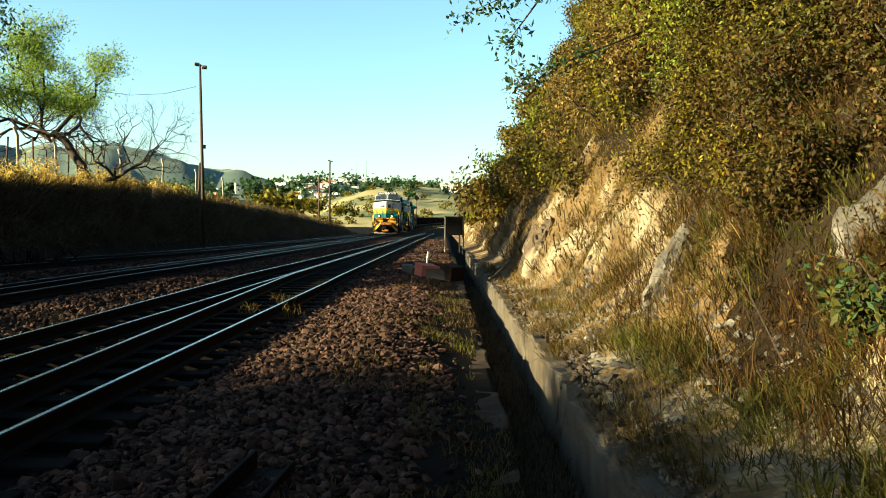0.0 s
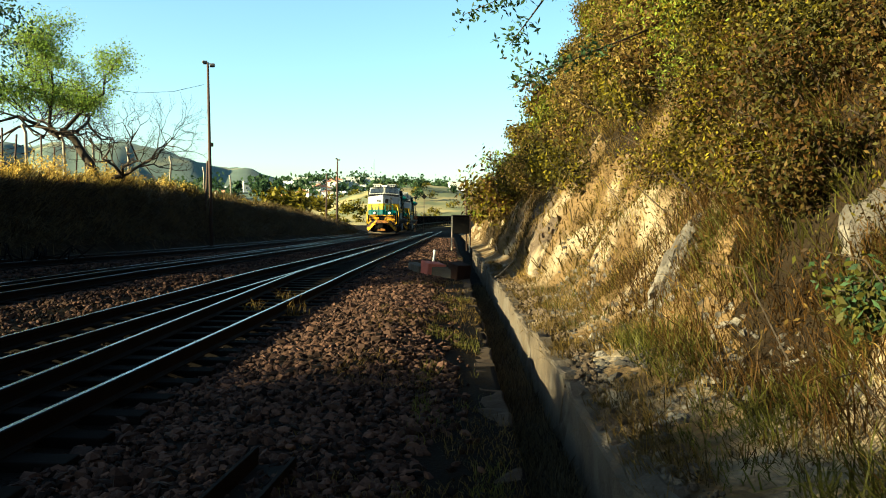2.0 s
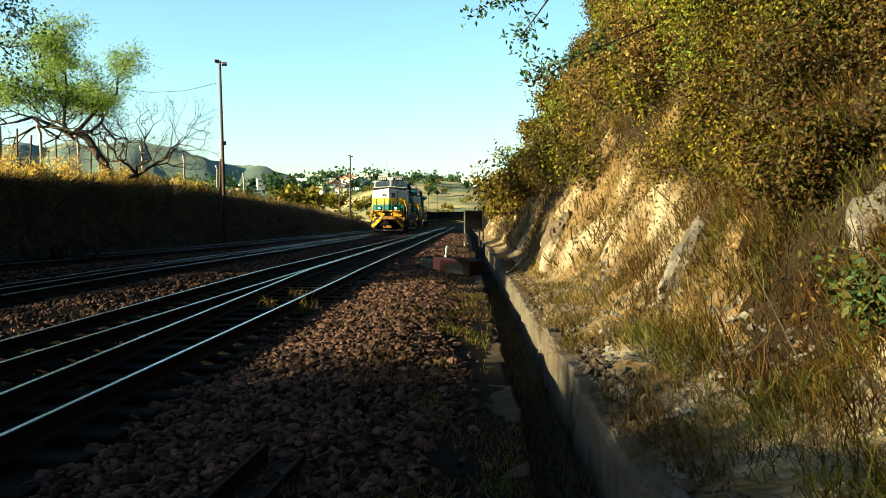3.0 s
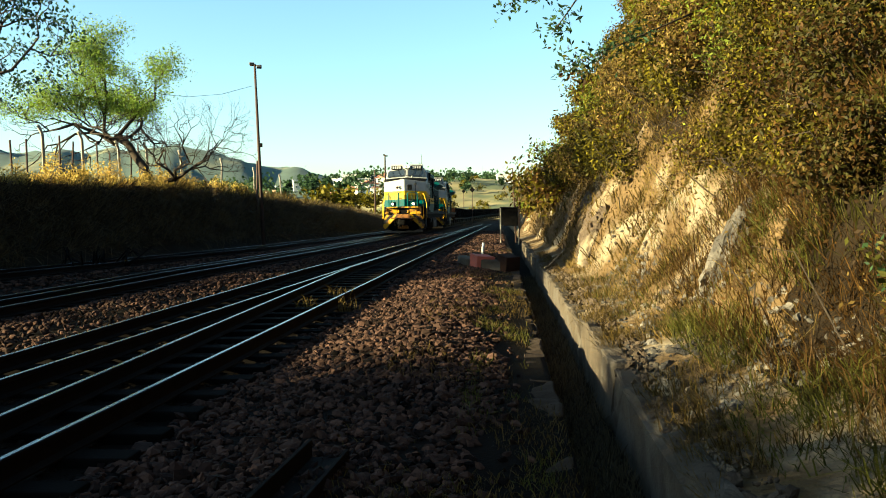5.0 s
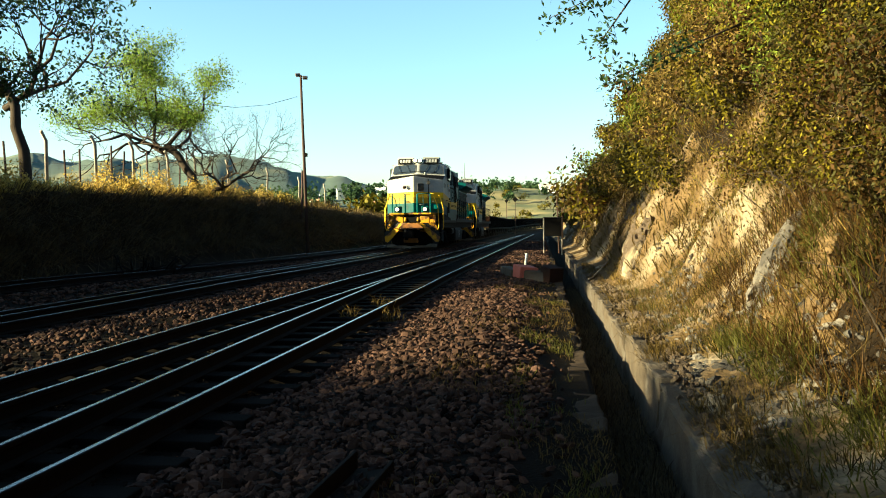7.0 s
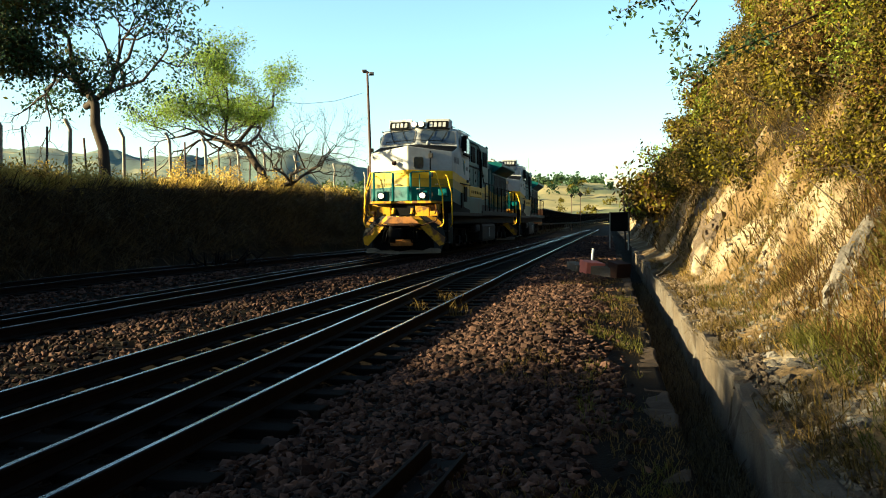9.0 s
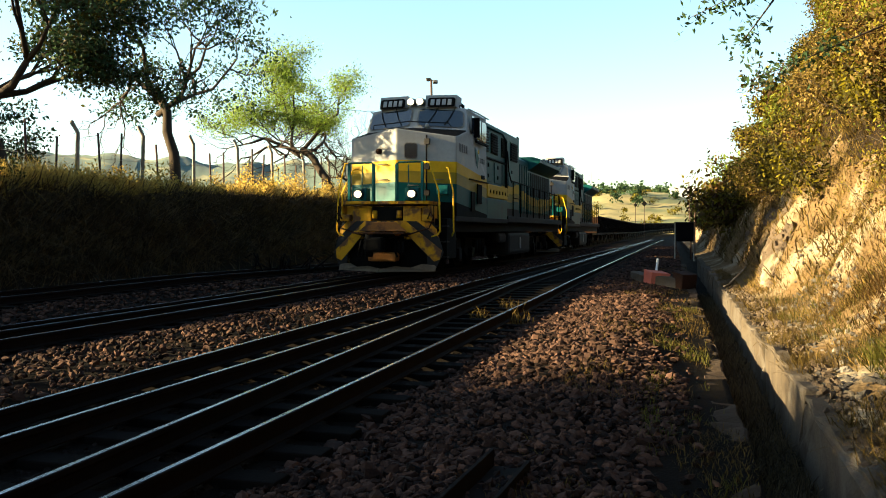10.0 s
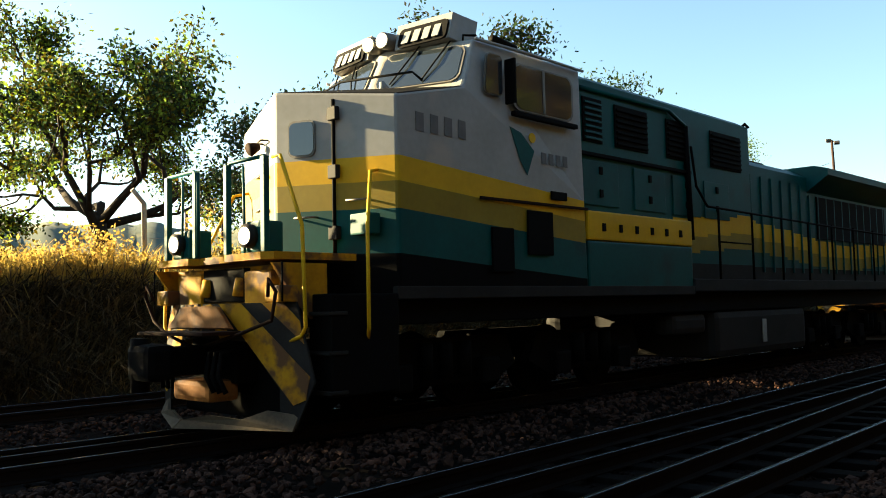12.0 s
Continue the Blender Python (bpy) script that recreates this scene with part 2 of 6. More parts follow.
def tube(bm, path, r, sides=8, r_end=None):
    """A round bar along a path of points."""
    path = [Vector(p) for p in path]
    rings = []
    for i, p in enumerate(path):
        d = (path[min(i + 1, len(path) - 1)] - path[max(i - 1, 0)]).normalized()
        u = d.orthogonal().normalized() if i == 0 else (u - d * u.dot(d)).normalized()
        w = d.cross(u)
        rr = r if r_end is None else r + (r_end - r) * i / (len(path) - 1)
        rings.append([bm.verts.new(p + rr * (math.cos(a) * u + math.sin(a) * w)) for a in (2 * math.pi * k / sides for k in range(sides))])
    for a, b in zip(rings, rings[1:]):
        for k in range(sides):
            bm.faces.new((a[k], a[(k + 1) % sides], b[(k + 1) % sides], b[k]))
    bm.faces.new(rings[0][::-1])
    bm.faces.new(rings[-1])
    return bm


def tubed(name, path, r, material, parent=None, sides=8, r_end=None, label=""):
    return part(name, tube(bmesh.new(), path, r, sides, r_end), material, parent, label, True)


def fbm(x, y, z=0.0, octaves=4):
    return noise.fractal((x, y, z), 1.0, 2.0, octaves)


def thing(name, m, label, category, group="", kind=""):
    ob = new(name)
    ob.empty_display_size = 0.2
    ob.matrix_world = m
    return tagged(ob, label, category, group, kind)


# ---- the lie of the land ----


def fall(y):
    """The line falls gently away from the camera."""
    return -0.0098 * min(max(y - 20, 0), 117)


def track_x(y):
    """Middle of the main line on which the train runs."""
    return -6.97 - 2.25 * math.exp(-max(y, -25) / 16.2) + (max(y - 101, 0) ** 2) / 2340


def other_x(y):
    """Middle of the siding along the bank."""
    return yard_edge(y) - 0.15 + 0.9 * min(max((y - 20) / 16, 0), 1)


def yard_edge(y):
    """Middle of the strip between the main line and the bank."""
    return -11.4 - 2.0 * math.exp(-max(y, -25) / 22) + 1.3 * min(max((y - 18) / 54, 0), 1) + (max(y - 101, 0) ** 2) / 2340


# ---- ground, ditch, slopes, far land ----


def ground_z(x, y):
    z = fall(y) - 0.20
    if y < 80 and -20 < x < 3:
        z += 0.03 * fbm(x * 0.9, y * 0.9)
        heap = math.exp(-((x + 0.8) / 0.8) ** 2) * (0.10 + 0.10 * math.exp(-((y - 11.2) / 3.5) ** 2))
        z += heap if y < 30 else 0
        if -2.2 > x > -5.8:
            z -= 0.02
    return z


def grid(name, xs, ys, fz, material, parent=None, smooth=True):
    v = [(x, y, fz(x, y)) for y in ys for x in xs]
    n = len(xs)
    f = [(j * n + i, j * n + i + 1, (j + 1) * n + i + 1, (j + 1) * n + i) for j in range(len(ys) - 1) for i in range(n - 1)]
    return mesh_np(name, v, f, material, parent, smooth)


DITCH_L, DITCH_R = 0.513, 1.01


def sheet_z(x, y):
    if DITCH_L < x < DITCH_R + 0.2 and y < 150:
        return fall(y) - 0.60 + 0.05 * fbm(x * 3, y * 1.5)
    if x >= DITCH_R + 0.2 and y < 150:
        return fall(y) - 0.5
    r = math.hypot(x, y)
    return ground_z(x, y) - min(max(r - 150, 0) * 0.004, 3)


xs = [-3500, -1200, -500, -200, -90, -45, -30] + [-22 + 0.4 * i for i in range(42)] + [-5 + 0.25 * i for i in range(22)] + [0.45, 0.509, 0.517, 0.7, 0.9, 1.2, 1.22, 2, 4, 8, 20, 60, 200, 500, 1200, 3500]
ys = [-300, -120, -60, -30] + [-14 + 0.5 * i for i in range(80)] + [26 + 1.5 * i for i in range(50)] + [102, 108, 115, 122, 130, 140, 150, 152, 170, 200, 260, 350, 500, 800, 1500, 3800]
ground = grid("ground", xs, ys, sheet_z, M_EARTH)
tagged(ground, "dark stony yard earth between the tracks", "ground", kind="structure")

# concrete ditch beside the yard
ditch = thing("drainage_ditch", pose(0, 0, 0), "old stained concrete drainage ditch along the foot of the cut", "ditch", kind="structure")


def wall_run(name, x0, x1, z0, z1, y0, y1, step, material, parent, wob=0.02):
    """A low wall in cast lengths, with worn, uneven edges."""
    y, k = y0, 0
    while y < y1:
        length = step * (0.85 + 0.3 * random.random())
        bm = bmesh.new()
        dz, dx = random.uniform(-wob, wob), random.uniform(-wob, wob)
        f = fall(y)
        box(bm, x0 + dx, x1 + dx, y, min(y + length - 0.02, y1), z0 + f, z1 + f + dz, 0.025)
        bmesh.ops.subdivide_edges(bm, edges=[e for e in bm.edges if e.calc_length() > 0.5], cuts=17)
        for v in bm.verts:
            v.co += Vector((0.035 * fbm(v.co.x * 4, v.co.y * 1.4, v.co.z * 4) + 0.03 * fbm(v.co.y * 6, v.co.z * 5, 3), 0, 0.04 * fbm(v.co.x * 3, v.co.y * 1.1, 7) + 0.035 * fbm(v.co.x * 6, v.co.y * 5, 2)))
        part(name, bm, material, parent)
        y += length
        k += 1


wall_run("kerb_slab", 0.30, 0.513, -0.72, -0.20, -3, 37, 3.0, M_DIRT, ditch, 0.02)
wall_run("ditch_wall", 1.01, 1.18, -0.75, 0.0, -3, 38, 3.2, M_CONC, ditch, 0.018)


def slope_point(y, s):
    """The cut slope: s metres up its face from the ditch wall."""
    out = 0.22 * math.exp(-((y - 19) / 2) ** 2) + 0.27 * math.exp(-((y - 30) / 3.6) ** 2) - 0.32 * math.exp(-((y - 14.6) / 1.2) ** 2)
    shelf = 0.8 + 0.63 * math.exp(-((y - 5.4) / 3.6) ** 2)
    steep = min(max(s - shelf, 0), 11.7 - shelf)
    flat = max(s - 11.7, 0)
    low = min(s, shelf)
    x, z = low * 0.95 + steep * 0.42 + flat * 0.93, -0.06 + low * 0.26 + steep * 0.90 + flat * 0.30
    fade = min(s / 1.1, 1)
    n = 0.34 * fbm(y * 0.31, s * 0.24, 3) + 0.22 * fbm(y * 0.9 + s * 0.5, s * 0.5, 9) + 0.09 * fbm(y * 2.4, s * 2.2, 5)
    top = 1 - 0.35 * min(max((y - 36) / 54, 0), 1)
    return Vector((1.12 + x - fade * (n * 0.75 + out), y, fall(y) + z * top + fade * 0.25 * n))


sy = [-12 + 0.22 * i for i in range(int(52 / 0.22))] + [40 + 0.8 * i for i in range(115)]
ss = [0, 0.15, 0.3] + [0.45 + 0.2 * i for i in range(64)] + [13.5, 14.2, 15.5, 17, 20, 25, 32, 45, 70]
sv = [slope_point(y, s) for y in sy for s in ss]
sn = len(ss)
sf = [(j * sn + i, j * sn + i + 1, (j + 1) * sn + i + 1, (j + 1) * sn + i) for j in range(len(sy) - 1) for i in range(sn - 1)]
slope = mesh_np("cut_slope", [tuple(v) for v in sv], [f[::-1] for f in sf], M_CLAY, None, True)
# Second slot paints the shaded gaps under the scrub into the upper face.
slope.data.materials.append(M_GAPSHADE)
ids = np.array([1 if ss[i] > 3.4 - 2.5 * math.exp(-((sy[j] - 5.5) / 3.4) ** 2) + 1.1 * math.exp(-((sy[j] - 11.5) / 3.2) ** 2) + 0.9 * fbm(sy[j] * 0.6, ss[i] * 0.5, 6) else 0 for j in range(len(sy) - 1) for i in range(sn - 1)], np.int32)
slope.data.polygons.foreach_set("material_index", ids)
tagged(slope, "steep sunlit clay and rock railway cutting", "hillside", kind="structure")

# grassy bank on the far side of the yard


def bank_edge(y):
    return yard_edge(y) - 3.0 + 0.3 * fbm(y * 0.12, 1.7)


def bank_top(y):
    return float(np.interp(y, (0, 11, 22, 33, 48, 66, 90, 131), (1.9, 2.0, 2.3, 2.45, 2.2, 1.6, 0.7, -1.3))) + 0.16 * fbm(y * 0.25, 5.1) + 0.10 * fbm(y * 0.9, 2.2)


def bank_point(y, s):
    e, t = bank_edge(y), bank_top(y)
    f = fall(y) - 0.25
    if s <= 1:
        k = s
        n = 0.25 * fbm(y * 0.5, k * 2, 2) + 0.12 * fbm(y * 1.7, k * 5, 8)
        return Vector((e + 1.3 * (1 - k) ** 1.5 + n * math.sin(math.pi * k), y, f + (t - f) * k ** 0.8))
    d = (s - 1)
    return Vector((e - d, y, t + 0.02 * min(d, 40) + 0.15 * fbm(y * 0.3, d * 0.3)))


by = [-40 + 0.6 * i for i in range(160)] + [56 + 1.5 * i for i in range(50)]
bs = [i / 12 for i in range(13)] + [1.4, 2, 3, 5, 8, 13, 20, 35, 60, 120]
bn = len(bs)
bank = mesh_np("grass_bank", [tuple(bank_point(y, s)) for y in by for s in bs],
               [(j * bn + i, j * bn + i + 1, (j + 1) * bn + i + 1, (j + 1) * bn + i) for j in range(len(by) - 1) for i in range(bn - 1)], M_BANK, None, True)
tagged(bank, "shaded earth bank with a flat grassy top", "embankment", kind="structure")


def ridge(name, r0, r1, r2, az0, az1, el, material, rough_h, label, cat="hill", step=0.5):
    """Rising land far off: from radius r0 up to a crest at r1 and down again at r2; el(az) is the height of its crest in degrees."""
    azs = np.arange(az0, az1 + 1e-6, step)
    rs = [0, 0.25, 0.5, 0.75, 0.9, 1.0, 1.3]
    v = []
    for az in azs:
        for k in rs:
            r = r0 + (r1 - r0) * k if k <= 1 else r2
            top = 1.4 + r1 * math.tan(radians(el(az)))
            z = -3 + (top + 3) * (k * k * (3 - 2 * k) if k <= 1 else 0.3)
            z += rough_h * fbm(az * 0.35, k * 2.5, r1 * 0.01) * min(k * 2, 1)
            v.append((r * math.sin(radians(az)), r * math.cos(radians(az)), z))
    n = len(rs)
    f = [(j * n + i, (j + 1) * n + i, (j + 1) * n + i + 1, j * n + i + 1) for j in range(len(azs) - 1) for i in range(n - 1)]
    return tagged(mesh_np(name, v, f, material, None, True), label, cat, kind="structure")


def lerp_table(rows):
    xs_, ys_ = zip(*rows)
    return lambda a: float(np.interp(a, xs_, ys_))


el_mtn = lerp_table([(-120, 4), (-75, 5.0), (-62, 5.2), (-45, 4.4), (-26, 3.6), (-21, 4.1), (-18, 3.7), (-14, 2.6), (-9, 1.9), (0, 1.4), (30, 1.2), (80, 2)])
el_town = lerp_table([(-40, 0.9), (-16, 1.2), (-12, 1.55), (-9, 1.75), (-6, 1.8), (-3, 1.5), (5, 1.2), (60, 1.0)])
el_mead = lerp_table([(-12, 0.2), (-8.5, 0.45), (-6.5, 1.3), (-4, 1.95), (-1.5, 1.9), (0.5, 1.6), (3, 1.3), (30, 1.0)])
mountain = ridge("mountain", 900, 1700, 2600, -130, 90, el_mtn, M_FOREST, 16, "wooded mountain range on the horizon", "mountain")
town_hill = ridge("town_hill", 420, 640, 800, -70, 60, el_town, M_FOREST, 4, "wooded hillside with a small town")
meadow = ridge("meadow_hill", 210, 380, 520, -12, 30, el_mead, M_FIELD, 2.0, "dry sunlit pasture hill behind the line")

# ---- tracks ----


def rail(name, fx, y0, y1, parent, step=1.5, z=0.0):
    """A flat-bottomed rail along x = fx(y): foot, web and head, with its polished top as a part of its own."""
    prof = [(-0.065, -0.16), (0.065, -0.16), (0.065, -0.148), (0.012, -0.13), (0.012, -0.045), (0.034, -0.035), (0.034, -0.004), (0.028, -0.001), (-0.028, -0.001), (-0.034, -0.004), (-0.034, -0.035), (-0.012, -0.045), (-0.012, -0.13), (-0.065, -0.148)]
    yy = np.arange(y0, y1 + step, step)
    v = [(fx(y) + px, y, fall(y) + z + pz) for y in yy for px, pz in prof]
    n = len(prof)
    f = [(j * n + i, j * n + (i + 1) % n, (j + 1) * n + (i + 1) % n, (j + 1) * n + i) for j in range(len(yy) - 1) for i in range(n)]
    r = mesh_np(name, v, f, M_RAIL, parent)
    v = [(fx(y) + px, y, fall(y) + z + pz) for y in yy for px, pz in ((-0.016, 0.0), (0.016, 0.0), (0.021, -0.003), (-0.021, -0.003))]
    f = [(j * 4 + i, j * 4 + (i + 1) % 4, (j + 1) * 4 + (i + 1) % 4, (j + 1) * 4 + i) for j in range(len(yy) - 1) for i in range(4)]
    mesh_np("rail_head", v, f, M_RAILTOP, r)
    return r


def sleepers(parent, fx, y0, y1, half, spacing=0.62):
    """Timber sleepers sunk in the bed, one object each on shared meshes."""
    kinds = []
    for k in range(4):
        bm = box(bmesh.new(), -half, half, -0.11, 0.11, -0.14, 0.0, 0.015)
        me = bpy.data.meshes.new("sleeper")
        bm.to_mesh(me)
        bm.free()
        me.materials.append(M_SLEEPER)
        kinds.append(me)
    y = y0
    while y < y1:
        ob = new("sleeper", random.choice(kinds))
        ob.parent = parent
        ob.matrix_basis = pose(fx(y) + random.uniform(-0.05, 0.05), y, fall(y) - 0.158, 0, 0, random.uniform(-1.5, 1.5))
        y += spacing + random.uniform(-0.03, 0.03)


near_line = thing("turnout_track", pose(0, 0, 0), "turnout of dark sleepers and shining rails", "railway track", kind="structure")
RX = [lambda y: -4.88 + 0.0198 * min(max(y - 5.4, 0), 200),
      lambda y: -4.43 + 0.040 * y if y < 20 else -3.63 + 0.006 * (y - 20),
      lambda y: -3.40 - 0.012 * (y - 5.4) if y < 20 else -3.575 + 0.010 * (y - 20),
      lambda y: -2.916 + 0.028 * y if y < 18 else -2.412 + 0.0105 * (y - 18)]
for fx in RX:
    rail("rail", fx, -14, 125, near_line)
main_line = thing("main_line_track", pose(0, 0, 0), "main line of dark sleepers and shining rails", "railway track", kind="structure")
for off in (-0.55, -0.12, 0.55):
    rail("rail", lambda y: track_x(y) + off, -30, 330, main_line)
siding = thing("siding_track", pose(0, 0, 0), "siding of dull rails along the bank", "railway track", kind="structure")
for off in (-0.53, 0.53):
    rail("rail", lambda y: other_x(y) + off, -30, 180, siding)

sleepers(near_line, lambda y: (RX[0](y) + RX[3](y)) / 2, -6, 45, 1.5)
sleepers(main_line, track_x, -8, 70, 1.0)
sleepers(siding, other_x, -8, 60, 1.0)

# ---- the train ----
M_BAR = mat("faded_grey_lettering", (0.11, 0.105, 0.10), (0.08, 0.078, 0.075), 0.7, scale=4, fine=30, bump=0)


def track_pose(y_front, back=14.0):
    """A vehicle's pose: its front middle on the main line at y_front, turned along it."""
    a, b = Vector((track_x(y_front), y_front, fall(y_front))), Vector((track_x(y_front + back), y_front + back, fall(y_front + back)))
    d = b - a
    return pose(a.x, a.y, a.z, math.degrees(math.atan2(d.z, d.y)), 0, -math.degrees(math.atan2(d.x, d.y)))


def painted(name, bm, mats, pick, parent, label=""):
    """One mesh with several paints; pick(middle of a face, its normal) gives the paint's number."""
    me = bpy.data.meshes.new(name)
    bm.normal_update()
    for f in bm.faces:
        f.material_index = pick(f.calc_center_median(), f.normal)
    bm.to_mesh(me)
    bm.free()
    for m in mats:
        me.materials.append(m)
    ob = new(name, me)
    ob.parent = parent
    if label:
        ob["label"] = label
    return ob


def cut(bm, point, normal):
    bmesh.ops.bisect_plane(bm, geom=bm.verts[:] + bm.edges[:] + bm.faces[:], plane_co=point, plane_no=normal)


def rounded_pane(bm, frame_pts, n, t):
    """A thin slab over the outline frame_pts, standing out along n by t."""
    lo = [bm.verts.new(Vector(p)) for p in frame_pts]
    hi = [bm.verts.new(Vector(p) + Vector(n) * t) for p in frame_pts]
    k = len(lo)
    bm.faces.new(hi)
    for i in range(k):
        bm.faces.new((lo[i], lo[(i + 1) % k], hi[(i + 1) % k], hi[i]))
    bmesh.ops.recalc_face_normals(bm, faces=bm.faces)
    return bm


def corner_quad(a, b, c, d, r=0.18):
    """The outline a-b-c-d with its corners cut round."""
    ps, out = [Vector(p) for p in (a, b, c, d)], []
    for i in range(4):
        p, q, s = ps[i], ps[i - 1], ps[(i + 1) % 4]
        e1, e2 = (q - p), (s - p)
        m = min(e1.length, e2.length) * r
        p1, p2 = p + e1.normalized() * m, p + e2.normalized() * m
        out += [p1, (p1 + p2 + 0.9 * p) / 2.9, p2]
    return out


def window(parent, a, b, c, d, n, name="window", rim=0.045):
    """A pane with a metal frame round it, over the outline a-b-c-d, facing n."""
    n = Vector(n).normalized()
    mid = sum((Vector(p) for p in (a, b, c, d)), Vector()) / 4
    outer = [mid + (Vector(p) - mid) * (1 + rim * 2) for p in (a, b, c, d)]
    w = part(name, rounded_pane(bmesh.new(), corner_quad(*outer), n, 0.025), M_STEEL, parent, "worn metal window frame")
    part("pane", rounded_pane(bmesh.new(), corner_quad(a, b, c, d), n, 0.032), M_GLASS, w, "dark reflecting glass")
    return w


BANDS = (3.12, 2.82, 2.50, 1.98)   # lower edges of pale, yellow, olive and green paint at the nose


def band_pick(p, n):
    if n.z > 0.75 and p.y < 2.7:
        return 5
    z = p.z + 0.075 * max(p.y - 1.53, 0)
    for i, b in enumerate(BANDS):
        if z > b:
            return i
    return 4


def nose_cab(lo):
    """The wide cab with its wedge nose: one shell, then windows, doors and fittings as parts."""
    bm = bmesh.new()
    half = 1.45
    lower = [(0, 0.95), (half, 1.53), (half, 5.2), (-half, 5.2), (-half, 1.53)]
    lo_v = [bm.verts.new((x, y, 1.5)) for x, y in lower]
    a = bm.verts.new((0, 0.95, 4.05))
    b = bm.verts.new((half, 1.53, 3.84))
    b2 = bm.verts.new((-half, 1.53, 3.84))
    c = bm.verts.new((half, 2.65, 4.12))
    c2 = bm.verts.new((-half, 2.65, 4.12))
    m = bm.verts.new((0, 2.42, 4.22))
    d = bm.verts.new((half - 0.10, 2.98, 4.82))
    d2 = bm.verts.new((-half + 0.10, 2.98, 4.82))
    md = bm.verts.new((0, 2.78, 4.94))
    e = bm.verts.new((half - 0.05, 5.2, 4.80))
    e2 = bm.verts.new((-half + 0.05, 5.2, 4.80))
    me_ = bm.verts.new((0, 5.2, 4.98))
    l0, l1, l2, l3, l4 = lo_v
    for f in ((l0, l1, b, a), (l4, l0, a, b2), (l1, l2, e, d, c, b), (l3, l4, b2, c2, d2, e2), (l2, l3, e2, me_, e),
              (a, b, c, m), (b2, a, m, c2), (m, c, d, md), (c2, m, md, d2), (md, d, e, me_), (d2, md, me_, e2), (l4, l3, l2, l1, l0)):
        bm.faces.new(f)
    bmesh.ops.recalc_face_normals(bm, faces=bm.faces)
    for z in BANDS:
        cut(bm, (0, 1.53, z), (0, 0.075, 1))
    sharp = [ed for ed in bm.edges if ed.calc_face_angle(0) > 0.3]
    bmesh.ops.bevel(bm, geom=sharp, offset=0.035, segments=2, affect="EDGES", profile=0.5)
    cab = painted("cab", bm, (M_WHITE, M_YELLOW, M_MUSTARD, M_GREEN, M_BLACK, M_BLACK), band_pick, lo, "pale grey cab with yellow, olive and green bands")
    # windscreens
    for s in (1, -1):
        def at(u, v):
            lo_p, hi_p = Vector((s * half * u, 2.42 + 0.23 * u, 4.22 - 0.10 * u)), Vector((s * (half - 0.10) * u, 2.78 + 0.20 * u, 4.94 - 0.12 * u))
            return lo_p.lerp(hi_p, v)
        n = Vector((s * 0.12, -0.88, 0.45))
        window(cab, at(0.08, 0.10), at(0.93, 0.12), at(0.93, 0.84), at(0.08, 0.84), n, "windscreen", 0.03)
        for u in (0.35, 0.68):
            tubed("wiper", [at(u + 0.10, 0.95) + n * 0.05, at(u, 0.5) + n * 0.07, at(u - 0.10, 0.16) + n * 0.05], 0.012, M_BLACK, cab, 5)
        # number board with its figures as bars
        def bd(x0, x1, z0, z1, yo=0.0):
            return [(s * x0, 2.66 + 0.14 * x0 + yo, z0), (s * x1, 2.66 + 0.14 * x1 + yo, z0), (s * x1, 2.74 + 0.14 * x1 + yo, z1), (s * x0, 2.74 + 0.14 * x0 + yo, z1)]
        bm = rounded_pane(bmesh.new(), [Vector(p) + Vector((0, 0.45, 0)) for p in bd(0.28, 1.12, 4.82, 5.18)], (s * -0.05, -1, 0.1), 0.45)
        board = part("number_board", bm, M_WHITE, cab, "pale housing of the number board")
        part("face", rounded_pane(bmesh.new(), corner_quad(*bd(0.33, 1.07, 4.86, 5.14, -0.012)), (0, -1, 0.1), 0.03), M_BLACK, board, "black number panel")
        for k in range(4):
            x0 = 0.41 + 0.155 * k
            part("bar", rounded_pane(bmesh.new(), bd(x0, x0 + 0.10, 4.91, 5.09, -0.045), (0, -1, 0.1), 0.012), M_WHITE, board, "pale bar")
        lamp = tubed("headlight", [(s * 0.13, 2.95, 5.04), (s * 0.13, 2.60, 5.02)], 0.115, M_STEEL, cab, 16)
        tubed("lens", [(s * 0.13, 2.62, 5.02), (s * 0.13, 2.585, 5.02)], 0.095, lo["lamp"] and M_LAMPON or M_GLASS, lamp, 16)
        # side windows and mirror shade
        x = s * (half + 0.002)
        window(cab, (x, 3.02, 4.10), (x, 3.36, 4.10), (x, 3.36, 4.62), (x, 3.08, 4.62), (s, 0, 0), "quarter_window", 0.03)
        sw = window(cab, (x, 3.62, 3.98), (x, 4.86, 3.98), (x, 4.86, 4.58), (x, 3.62, 4.58), (s, 0, 0), "side_window", 0.04)
        boxed("mullion", (x - 0.0, x + s * 0.04, 4.2, 4.25, 3.98, 4.58) if s > 0 else (x - 0.04, x, 4.2, 4.25, 3.98, 4.58), M_STEEL, sw, 0.004)
        boxed("wind_deflector", (min(x, x + s * 0.16), max(x, x + s * 0.16), 3.44, 3.48, 4.0, 4.6), M_BLACK, cab, 0.01)
        boxed("arm_rest", (min(x, x + s * 0.07), max(x, x + s * 0.07), 3.55, 4.95, 3.86, 3.93), M_BLACK, cab, 0.015)
        # lower side: door panel, louvres, vents
        side = lambda y0, y1, z0, z1, t: (min(x, x + s * t), max(x, x + s * t), y0, y1, z0, z1)
        boxed("panel_rail", side(2.9, 5.2, 2.70, 2.74, 0.03), M_RUST, cab, 0.006, "rust-brown ledge")
